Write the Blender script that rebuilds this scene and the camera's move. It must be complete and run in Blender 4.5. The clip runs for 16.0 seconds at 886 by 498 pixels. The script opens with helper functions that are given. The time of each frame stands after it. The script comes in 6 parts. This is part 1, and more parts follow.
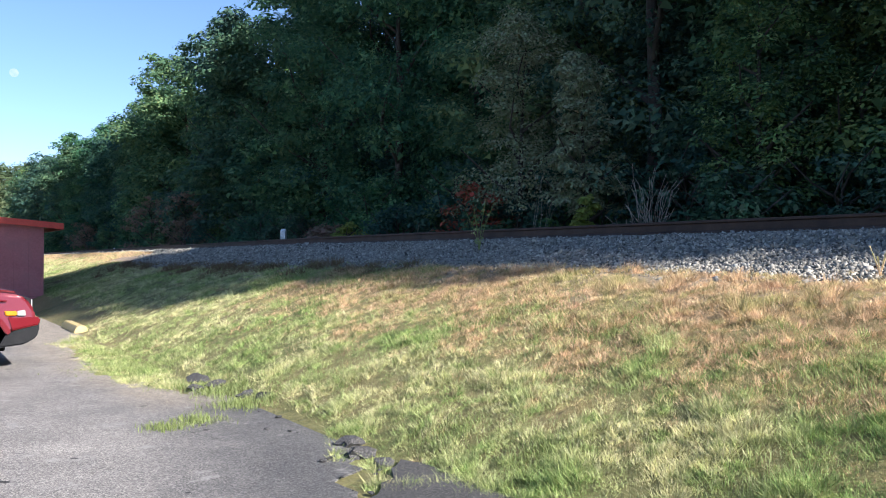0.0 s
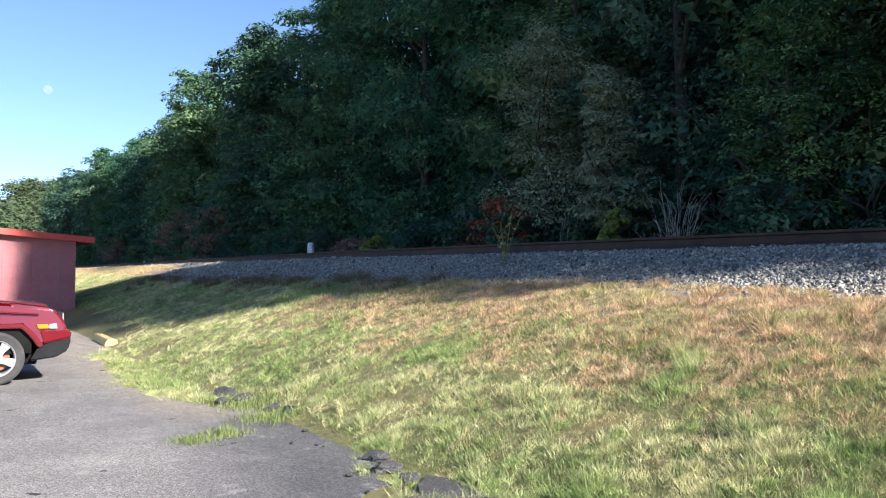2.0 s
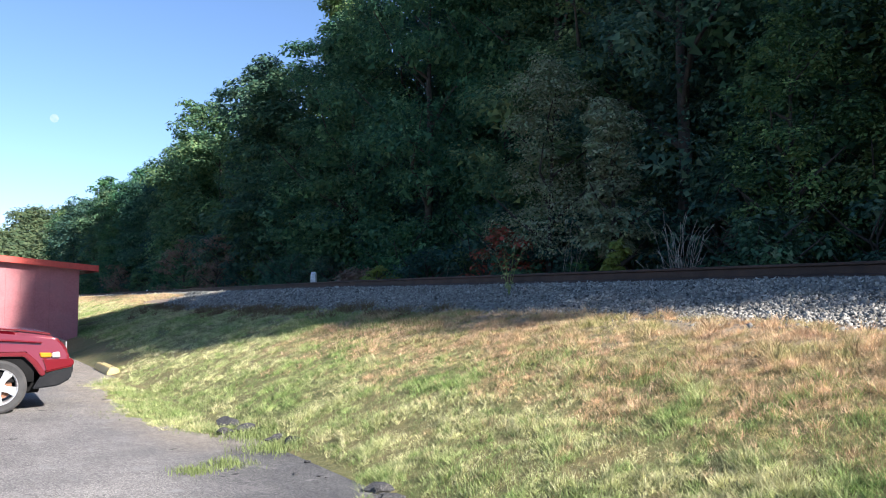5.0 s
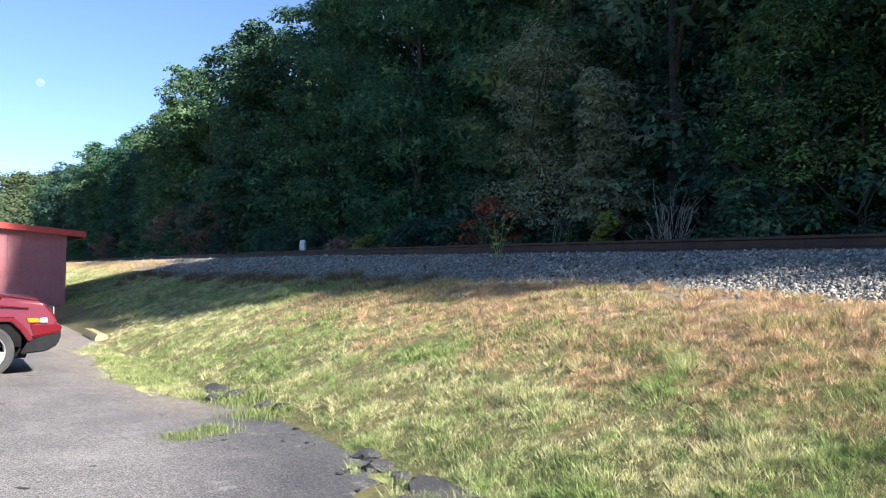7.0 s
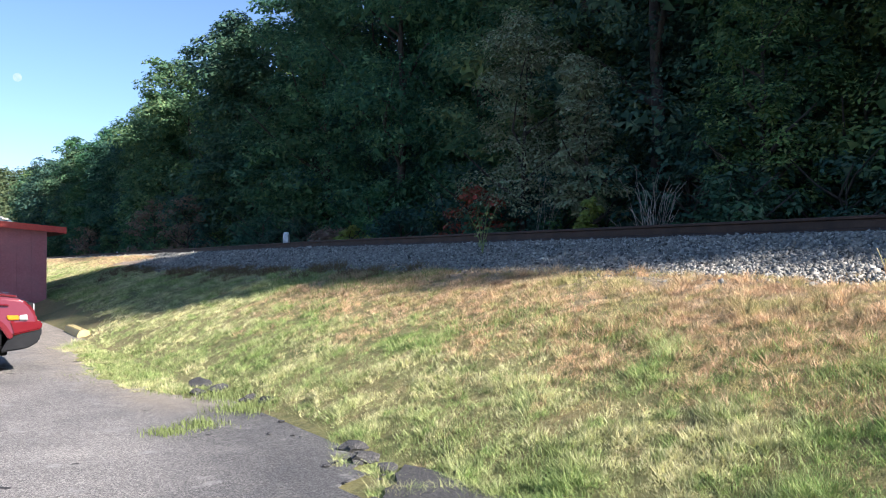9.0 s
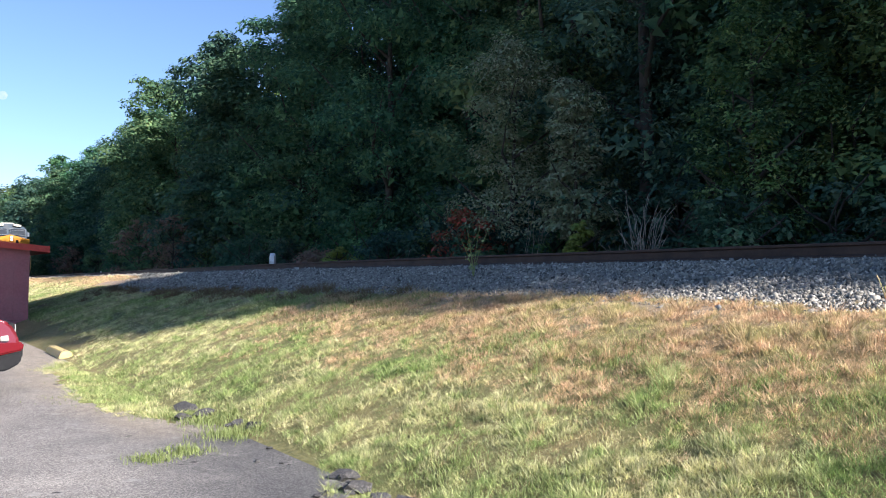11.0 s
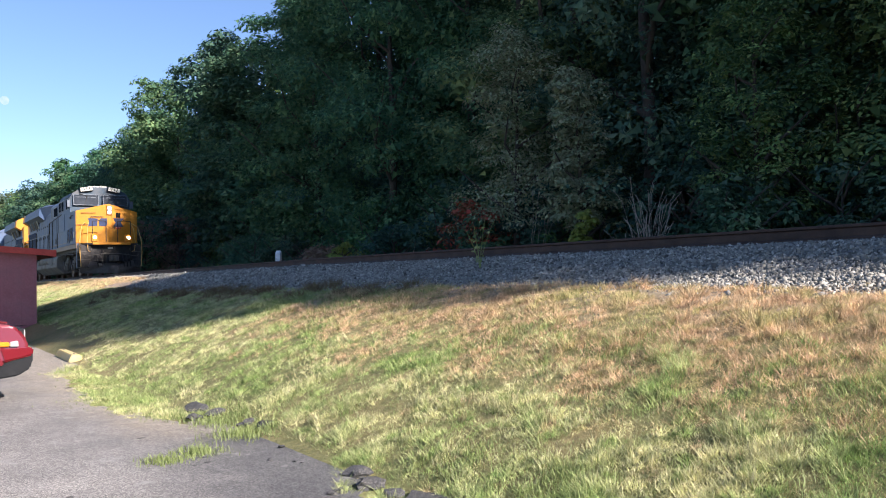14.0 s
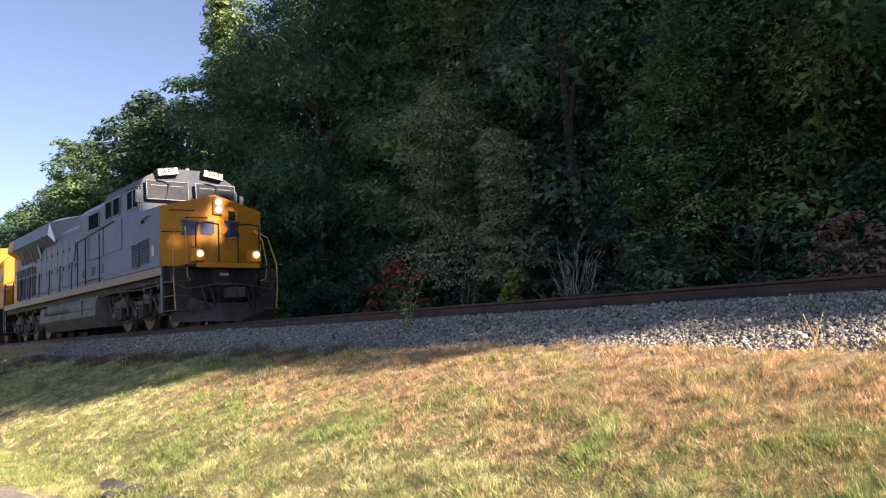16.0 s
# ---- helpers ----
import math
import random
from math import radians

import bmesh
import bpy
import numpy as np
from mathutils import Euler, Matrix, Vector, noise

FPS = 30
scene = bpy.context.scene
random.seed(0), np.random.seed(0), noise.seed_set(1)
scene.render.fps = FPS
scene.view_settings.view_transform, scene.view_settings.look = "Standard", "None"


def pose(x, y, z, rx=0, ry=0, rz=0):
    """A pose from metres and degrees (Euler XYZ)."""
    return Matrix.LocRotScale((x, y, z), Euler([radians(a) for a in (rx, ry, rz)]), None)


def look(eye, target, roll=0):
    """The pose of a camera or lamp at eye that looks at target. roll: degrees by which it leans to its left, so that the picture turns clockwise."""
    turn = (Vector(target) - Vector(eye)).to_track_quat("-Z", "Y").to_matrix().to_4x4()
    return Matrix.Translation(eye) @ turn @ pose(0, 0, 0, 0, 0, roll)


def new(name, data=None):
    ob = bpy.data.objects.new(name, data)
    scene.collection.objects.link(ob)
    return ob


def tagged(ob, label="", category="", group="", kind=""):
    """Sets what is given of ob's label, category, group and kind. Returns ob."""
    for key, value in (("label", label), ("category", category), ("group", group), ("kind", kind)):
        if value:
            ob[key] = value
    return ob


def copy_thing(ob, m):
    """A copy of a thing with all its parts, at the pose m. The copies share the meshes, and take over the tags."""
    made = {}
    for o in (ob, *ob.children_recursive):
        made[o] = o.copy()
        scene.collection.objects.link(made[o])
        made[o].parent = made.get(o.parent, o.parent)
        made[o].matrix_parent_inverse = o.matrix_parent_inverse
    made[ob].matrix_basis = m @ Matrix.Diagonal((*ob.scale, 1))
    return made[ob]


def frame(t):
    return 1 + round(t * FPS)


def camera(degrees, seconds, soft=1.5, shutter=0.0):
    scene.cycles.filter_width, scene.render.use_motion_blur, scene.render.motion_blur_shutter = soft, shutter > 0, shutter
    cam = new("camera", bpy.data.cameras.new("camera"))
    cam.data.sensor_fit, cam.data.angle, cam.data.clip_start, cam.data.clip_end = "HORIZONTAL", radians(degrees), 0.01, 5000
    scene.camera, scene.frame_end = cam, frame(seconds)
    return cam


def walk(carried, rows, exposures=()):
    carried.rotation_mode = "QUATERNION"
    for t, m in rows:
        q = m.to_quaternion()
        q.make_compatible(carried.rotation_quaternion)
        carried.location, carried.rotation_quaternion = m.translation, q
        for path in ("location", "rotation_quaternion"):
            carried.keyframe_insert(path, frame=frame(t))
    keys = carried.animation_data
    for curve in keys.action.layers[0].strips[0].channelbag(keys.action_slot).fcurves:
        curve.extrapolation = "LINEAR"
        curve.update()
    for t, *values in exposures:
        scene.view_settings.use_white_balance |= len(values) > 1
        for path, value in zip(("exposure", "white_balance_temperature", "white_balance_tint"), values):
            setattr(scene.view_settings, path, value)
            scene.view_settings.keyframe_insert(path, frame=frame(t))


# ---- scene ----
cam = camera(55.0, 16.0, soft=1.0)
# seconds, x, y, z, pitch, roll, yaw of a hand-held camera
PATH = [
(0, 0.005, -0.012, 1.494, 0.59, -0.21, -0.00),
(0.5, 0.001, -0.007, 1.499, 0.17, -0.34, -0.08),
(1, 0.000, 0.000, 1.493, -0.14, -0.57, 0.07),
(1.5, 0.000, -0.009, 1.498, -0.12, -0.55, 0.69),
(2, 0.007, -0.011, 1.501, 1.49, -0.22, 1.78),
(2.5, 0.003, -0.025, 1.496, 3.27, 0.26, 1.92),
(3, 0.009, -0.016, 1.510, 3.36, 0.60, 2.16),
(3.5, 0.001, -0.022, 1.508, 3.32, 0.05, 1.51),
(4, -0.004, -0.029, 1.509, 3.60, -0.44, 1.91),
(6.5, -0.009, -0.012, 1.498, 2.16, -0.92, 1.58),
(7, -0.012, -0.008, 1.497, 1.48, -1.06, 1.21),
(7.5, -0.011, -0.007, 1.505, 1.63, -1.26, 1.11),
(8, 0.003, -0.012, 1.496, 2.01, -0.94, 0.85),
(8.5, 0.021, 0.003, 1.496, 1.18, -0.51, 0.20),
(9, -0.001, 0.036, 1.494, 0.80, -0.07, 0.19),
(9.2, -0.016, 0.046, 1.494, 1.20, 0.61, 1.02),
(11.5, -0.079, 0.187, 1.513, 2.31, -0.38, -1.33),
(12, -0.055, 0.185, 1.520, 1.77, 0.71, -1.77),
(12.5, -0.066, 0.185, 1.525, 1.69, 0.85, -0.92),
(13, -0.070, 0.199, 1.517, 1.61, 1.30, -1.24),
(13.5, -0.081, 0.191, 1.528, 1.95, 1.20, -0.70),
(14, -0.087, 0.198, 1.520, 1.77, 1.12, -0.37),
(14.5, -0.090, 0.201, 1.536, 2.11, 1.39, 0.15),
(15, -0.069, 0.221, 1.537, 2.88, 1.31, -0.82),
(15.5, -0.062, 0.220, 1.537, 3.59, 1.30, -2.21),
(16, -0.050, 0.246, 1.580, 5.54, 2.26, -4.97),
]
EXPO = [(0.0, 1.45, 5750, 14), (11.5, 1.45, 5850, 16), (14.8, 1.42, 5950, 18), (15.4, 1.42, 6100, 20), (16.0, 1.58, 7200, 26)]
walk(cam, [(t, pose(x, y, z, 90 + p, r, w)) for t, x, y, z, p, r, w in PATH], EXPO)

# ---- light: low sun from behind to the right, nearly along the track ----
SUN_AZ, SUN_EL = (0.766, -0.642), 30.0
world = bpy.data.worlds.new("sky")
scene.world = world
world.use_nodes = True
wn = world.node_tree
sky = wn.nodes.new("ShaderNodeTexSky")
sky.sky_type, sky.sun_disc = "NISHITA", False
sky.sun_elevation = radians(SUN_EL)
sky.sun_rotation = math.atan2(SUN_AZ[0], SUN_AZ[1])
sky.air_density, sky.dust_density, sky.ozone_density = 0.85, 0.1, 2.3
wn.nodes["Background"].inputs[1].default_value = 0.068
wn.links.new(sky.outputs[0], wn.nodes["Background"].inputs[0])
sun = new("sun", bpy.data.lights.new("sun", "SUN"))
sun.data.energy, sun.data.angle, sun.data.color = 5.0, radians(0.6), (1.0, 0.89, 0.74)
ce = math.cos(radians(SUN_EL))
sun.matrix_world = look((0, 0, 60), Vector((0, 0, 60)) - Vector((SUN_AZ[0] * ce, SUN_AZ[1] * ce, math.sin(radians(SUN_EL)))))

# ---- track line: s runs along it towards the camera's right, q across it towards the camera ----
TA = Vector((-11.25, 35.85))
TU = Vector((0.5452, -0.8383))
TN = Vector((-0.8383, -0.5452))
TRACK_RZ = math.degrees(math.atan2(TU.y, TU.x))


def plan(s, q):
    p = TA + TU * s + TN * q
    return p.x, p.y


def to_sq(x, y):
    d = Vector((x, y)) - TA
    return d.dot(TU), d.dot(TN)


def rail_z(s):
    """Height of the rail head along the track: level near by, falling gently far off."""
    d = min(max(0.0, 18.0 - s), 80.0)
    return 2.02 - 0.0062 * d * d / (d + 4.0)


def smooth(a, b, v):
    k = min(1.0, max(0.0, (v - a) / (b - a)))
    return k * k * (3 - 2 * k)


def ground_z(s, q):
    """Height of the ground: flat lot, bank up to the ballast, ditch and wooded hill beyond."""
    r = rail_z(s)
    foot = r - 0.69 - 0.14 * (1 - smooth(10, 24, s))
    if q > 3.3:
        k = min(1.0, max(0.0, (7.0 - q) / 3.7))
        z = foot * (1 - (1 - k) ** 1.35) + 0.2 * (1 - smooth(2, 9, s)) * (1 - smooth(3.3, 4.6, q))
        x, y = plan(s, q)
        z += 0.035 * noise.noise((x * 0.9, y * 0.9, 0)) * min(1, k * 4) + 0.05 * noise.noise((x * 0.3, y * 0.3, 4)) * min(1, k * 3)
        return z - 0.012 * (1 - min(1, k * 5))
    if q > 1.6:
        z = foot + (r - 0.3 - foot) * (3.3 - q) / 1.7
        return z + 0.2 * (1 - smooth(2, 9, s)) * smooth(1.7, 2.3, q)
    if q > -1.7:
        return r - 0.3
    if q > -4.0:
        return r - 0.3 - 0.55 * smooth(-1.7, -4.0, q)
    up = max(0.0, -q - 6.5)
    return r - 0.85 + (0.16 + 0.26 * smooth(-16, 4, s)) * min(up, 60.0)


# ---- materials ----
def material(name, rough=0.6, metal=0.0, spec=0.5):
    m = bpy.data.materials.new(name)
    m.use_nodes = True
    b = m.node_tree.nodes["Principled BSDF"]
    b.inputs["Roughness"].default_value, b.inputs["Metallic"].default_value = rough, metal
    b.inputs["Specular IOR Level"].default_value = spec
    return m, m.node_tree, b


def noise_node(nt, scale, detail=4.0, rough=0.55, vec=None):
    n = nt.nodes.new("ShaderNodeTexNoise")
    n.inputs["Scale"].default_value, n.inputs["Detail"].default_value, n.inputs["Roughness"].default_value = scale, detail, rough
    if vec is not None:
        nt.links.new(vec, n.inputs["Vector"])
    return n.outputs["Fac"]


def coords(nt, kind="Object"):
    return nt.nodes.new("ShaderNodeTexCoord").outputs[kind]


def ramp(nt, fac, stops):
    r = nt.nodes.new("ShaderNodeValToRGB")
    while len(r.color_ramp.elements) < len(stops):
        r.color_ramp.elements.new(0.5)
    for e, (p, c) in zip(r.color_ramp.elements, stops):
        e.position, e.color = p, (*c, 1)
    nt.links.new(fac, r.inputs[0])
    return r.outputs[0]


def mix(nt, fac, a, b, mode="MIX"):
    m = nt.nodes.new("ShaderNodeMix")
    m.data_type, m.blend_type = "RGBA", mode
    for sock, v in ((m.inputs[0], fac), (m.inputs[6], a), (m.inputs[7], b)):
        if isinstance(v, (int, float)):
            sock.default_value = v
        elif isinstance(v, tuple):
            sock.default_value = (*v, 1)
        else:
            nt.links.new(v, sock)
    return m.outputs[2]


def bump(nt, b, height, strength, dist=0.02):
    n = nt.nodes.new("ShaderNodeBump")
    n.inputs["Strength"].default_value, n.inputs["Distance"].default_value = strength, dist
    nt.links.new(height, n.inputs["Height"])
    nt.links.new(n.outputs[0], b.inputs["Normal"])


def worn(name, stops, scale=3.0, fine=40.0, rough=0.6, metal=0.0, relief=0.25, dirt=None, dirt_scale=0.8, spec=0.5):
    """A surface with colour variation at two scales, fine relief and optional blotches of dirt."""
    m, nt, b = material(name, rough, metal, spec)
    v = coords(nt)
    c = ramp(nt, noise_node(nt, scale, 6, 0.6, v), stops)
    f = noise_node(nt, fine, 3, 0.6, v)
    c = mix(nt, 0.35, c, ramp(nt, f, [(0.25, (0.55, 0.55, 0.55)), (0.75, (1.25, 1.25, 1.25))]), "MULTIPLY")
    if dirt:
        k = ramp(nt, noise_node(nt, dirt_scale, 8, 0.7, v), [(0.48, (0, 0, 0)), (0.7, (1, 1, 1))])
        c = mix(nt, k, c, dirt)
    nt.links.new(c, b.inputs["Base Color"])
    bump(nt, b, f, relief)
    return m


def glow(name, color, strength):
    m, nt, b = material(name, 0.3)
    b.inputs["Base Color"].default_value = (*color, 1)
    b.inputs["Emission Color"].default_value = (*color, 1)
    b.inputs["Emission Strength"].default_value = strength
    return m


def island_mat(name, cols, rough=0.7, patch=None, patch_scale=0.3, trans=0.0, spec=0.3, patch_mid=(0.42, 0.62), vary=0.0):
    """Colour by island, with larger patches blended in; trans: light let through, as a leaf does."""
    m, nt, b = material(name, rough, 0, spec)
    g = nt.nodes.new("ShaderNodeNewGeometry")
    c = ramp(nt, g.outputs["Random Per Island"], [(i / max(1, len(cols) - 1), k) for i, k in enumerate(cols)])
    if patch:
        f = noise_node(nt, patch_scale, 5, 0.6, g.outputs["Position"])
        k = ramp(nt, f, [(patch_mid[0], (0, 0, 0)), (patch_mid[1], (1, 1, 1))])
        p = ramp(nt, g.outputs["Random Per Island"], [(i / max(1, len(patch) - 1), k2) for i, k2 in enumerate(patch)])
        c = mix(nt, k, c, p)
    if vary:
        r = nt.nodes.new("ShaderNodeObjectInfo").outputs["Random"]
        c = mix(nt, vary, c, mix(nt, 1.0, c, ramp(nt, r, [(0.0, (0.55, 0.75, 0.95)), (0.35, (1.0, 1.0, 1.0)), (0.7, (0.8, 1.15, 0.9)), (1.0, (1.6, 1.35, 0.9))]), "MULTIPLY"))
    nt.links.new(c, b.inputs["Base Color"])
    if trans:
        t = nt.nodes.new("ShaderNodeBsdfTranslucent")
        nt.links.new(c, t.inputs[0])
        s = nt.nodes.new("ShaderNodeMixShader")
        s.inputs[0].default_value = trans
        nt.links.new(b.outputs[0], s.inputs[1])
        nt.links.new(t.outputs[0], s.inputs[2])
        nt.links.new(s.outputs[0], nt.nodes["Material Output"].inputs[0])
    return m


M = {}
M["bark"] = worn("bark", [(0.3, (0.03, 0.026, 0.022)), (0.7, (0.085, 0.072, 0.06))], 4, 30, 0.9, relief=0.6)
# the paler second colours put lit sprays against dark gaps, by random patches
M["leaf_dark"] = island_mat("dark_leaves", [(0.039, 0.084, 0.070), (0.060, 0.123, 0.091), (0.082, 0.149, 0.101), (0.112, 0.167, 0.101)], 0.6, [(0.095, 0.177, 0.120), (0.129, 0.233, 0.144), (0.172, 0.260, 0.156), (0.232, 0.288, 0.180)], 0.75, 0.35, 0.06, (0.50, 0.64), 0.9)
M["leaf_mid"] = island_mat("green_leaves", [(0.041, 0.089, 0.058), (0.062, 0.126, 0.072), (0.090, 0.158, 0.084), (0.120, 0.177, 0.096)], 0.6, [(0.103, 0.205, 0.096), (0.146, 0.260, 0.120), (0.206, 0.298, 0.144), (0.258, 0.307, 0.168)], 0.75, 0.35, 0.06, (0.50, 0.64), 0.9)
M["leaf_pale"] = island_mat("pale_dry_leaves", [(0.193, 0.261, 0.148), (0.272, 0.329, 0.193), (0.295, 0.284, 0.181), (0.227, 0.295, 0.148)], 0.65, trans=0.2)
M["leaf_brown"] = island_mat("brown_leaves", [(0.203, 0.135, 0.108), (0.270, 0.176, 0.135), (0.176, 0.162, 0.095)], 0.7, trans=0.2)
M["leaf_red"] = island_mat("red_leaves", [(0.40, 0.075, 0.05), (0.26, 0.08, 0.045), (0.13, 0.13, 0.05)], 0.6, trans=0.2)
M["leaf_bright"] = island_mat("yellow_green_leaves", [(0.20, 0.28, 0.05), (0.32, 0.34, 0.08), (0.16, 0.24, 0.05)], 0.5, trans=0.3)
M["leaf_young"] = island_mat("young_green_leaves", [(0.085, 0.17, 0.05), (0.13, 0.23, 0.07), (0.20, 0.29, 0.11), (0.27, 0.34, 0.17)], 0.55, trans=0.35, spec=0.25)
M["leaf_far"] = island_mat("far_olive_leaves", [(0.055, 0.095, 0.05), (0.085, 0.125, 0.06), (0.125, 0.15, 0.07), (0.075, 0.115, 0.06)], 0.7, trans=0.2, spec=0.1)
M["twig"] = worn("dead_twigs", [(0.3, (0.25, 0.22, 0.18)), (0.7, (0.42, 0.38, 0.32))], 6, 40, 0.9)


# ---- mesh helpers ----
def thing(name, m=None, label="", category="", group="", kind=""):
    ob = new(name)
    ob.empty_display_size = 0.2
    if m is not None:
        ob.matrix_world = m
    return tagged(ob, label, category, group, kind)


def part(name, bm, mat, parent=None, label="", m=None, smooth_by=None):
    me = bpy.data.meshes.new(name)
    bm.to_mesh(me)
    bm.free()
    for k in mat if isinstance(mat, (list, tuple)) else (mat,):
        me.materials.append(M[k] if isinstance(k, str) else k)
    if smooth_by is not None:
        me.polygons.foreach_set("use_smooth", [True] * len(me.polygons))
        me.set_sharp_from_angle(angle=radians(smooth_by))
    ob = new(name, me)
    ob.parent = parent
    if m is not None:
        ob.matrix_basis = m
    return tagged(ob, label)


def mesh_np(name, verts, faces, mat, parent=None, label=""):
    """A mesh from arrays: verts (n, 3), faces (m, k) all with k corners."""
    me = bpy.data.meshes.new(name)
    k = faces.shape[1]
    me.vertices.add(len(verts))
    me.vertices.foreach_set("co", verts.astype(np.float32).ravel())
    me.loops.add(len(faces) * k)
    me.loops.foreach_set("vertex_index", faces.astype(np.int32).ravel())
    me.polygons.add(len(faces))
    me.polygons.foreach_set("loop_start", np.arange(0, len(faces) * k, k, dtype=np.int32))
    me.update(calc_edges=True)
    me.validate()
    me.materials.append(M[mat] if isinstance(mat, str) else mat)
    ob = new(name, me)
    ob.parent = parent
    return tagged(ob, label)


def add_box(bm, x0, x1, y0, y1, z0, z1, bevel=0.0, mi=0, seg=1):
    r = bmesh.ops.create_cube(bm, size=1.0, matrix=Matrix.Translation(((x0 + x1) / 2, (y0 + y1) / 2, (z0 + z1) / 2)) @ Matrix.Diagonal((abs(x1 - x0), abs(y1 - y0), abs(z1 - z0), 1)))
    fs = {f for v in r["verts"] for f in v.link_faces}
    for f in fs:
        f.material_index = mi
    if bevel:
        es = list({e for v in r["verts"] for e in v.link_edges})
        o = bmesh.ops.bevel(bm, geom=es, offset=bevel, segments=seg, affect="EDGES", clamp_overlap=True)
        for f in o["faces"]:
            f.material_index = mi
    return bm


def box(x0, x1, y0, y1, z0, z1, bevel=0.0, seg=1):
    return add_box(bmesh.new(), x0, x1, y0, y1, z0, z1, bevel, 0, seg)


def add_cyl(bm, a, b, r0, r1=None, n=12, caps=True):
    a, b = Vector(a), Vector(b)
    d = b - a
    m = Matrix.Translation((a + b) / 2) @ d.to_track_quat("Z", "Y").to_matrix().to_4x4()
    bmesh.ops.create_cone(bm, cap_ends=caps, segments=n, radius1=r0, radius2=r0 if r1 is None else r1, depth=d.length, matrix=m)
    return bm


def cyl(a, b, r0, r1=None, n=12):
    return add_cyl(bmesh.new(), a, b, r0, r1, n)


def tube(points, r, n=8, bm=None):
    """A bent bar through the points."""
    bm = bm or bmesh.new()
    pts = [Vector(p) for p in points]
    rings = []
    for i, p in enumerate(pts):
        d = ((pts[i] - pts[i - 1]).normalized() if i else Vector()) + ((pts[i + 1] - p).normalized() if i + 1 < len(pts) else Vector())
        q = d.normalized().to_track_quat("Z", "Y")
        rings.append([bm.verts.new(p + q @ Vector((r * math.cos(a), r * math.sin(a), 0))) for a in [2 * math.pi * k / n for k in range(n)]])
    for a, b in zip(rings, rings[1:]):
        # match the ring that follows by nearest start, so that the bar does not twist
        off = min(range(n), key=lambda o: (b[o].co - a[0].co).length)
        for k in range(n):
            bm.faces.new((a[k], a[(k + 1) % n], b[(k + 1 + off) % n], b[(k + off) % n]))
    bm.faces.new(rings[0][::-1])
    bm.faces.new(rings[-1])
    return bm


def prism(outline, axis, a, b, bevel=0.0, bm=None, seg=1):
    """A closed outline of (u, v) pairs, pushed along an axis from a to b: axis x: u=y v=z; y: u=x v=z; z: u=x v=y."""
    bm = bm or bmesh.new()
    put = {"x": lambda t, u, v: (t, u, v), "y": lambda t, u, v: (u, t, v), "z": lambda t, u, v: (u, v, t)}[axis]
    lo = [bm.verts.new(put(a, u, v)) for u, v in outline]
    hi = [bm.verts.new(put(b, u, v)) for u, v in outline]
    n = len(outline)
    fs = [bm.faces.new(lo[::-1]), bm.faces.new(hi)]
    fs += [bm.faces.new((lo[i], lo[(i + 1) % n], hi[(i + 1) % n], hi[i])) for i in range(n)]
    bmesh.ops.recalc_face_normals(bm, faces=fs)
    if bevel:
        bmesh.ops.bevel(bm, geom=list({e for f in fs for e in f.edges}), offset=bevel, segments=seg, affect="EDGES", clamp_overlap=True)
    return bm


# ---- ground ----
def span(a, b, step):
    return [a + (b - a) * i / max(1, round((b - a) / step)) for i in range(max(1, round((b - a) / step)))]


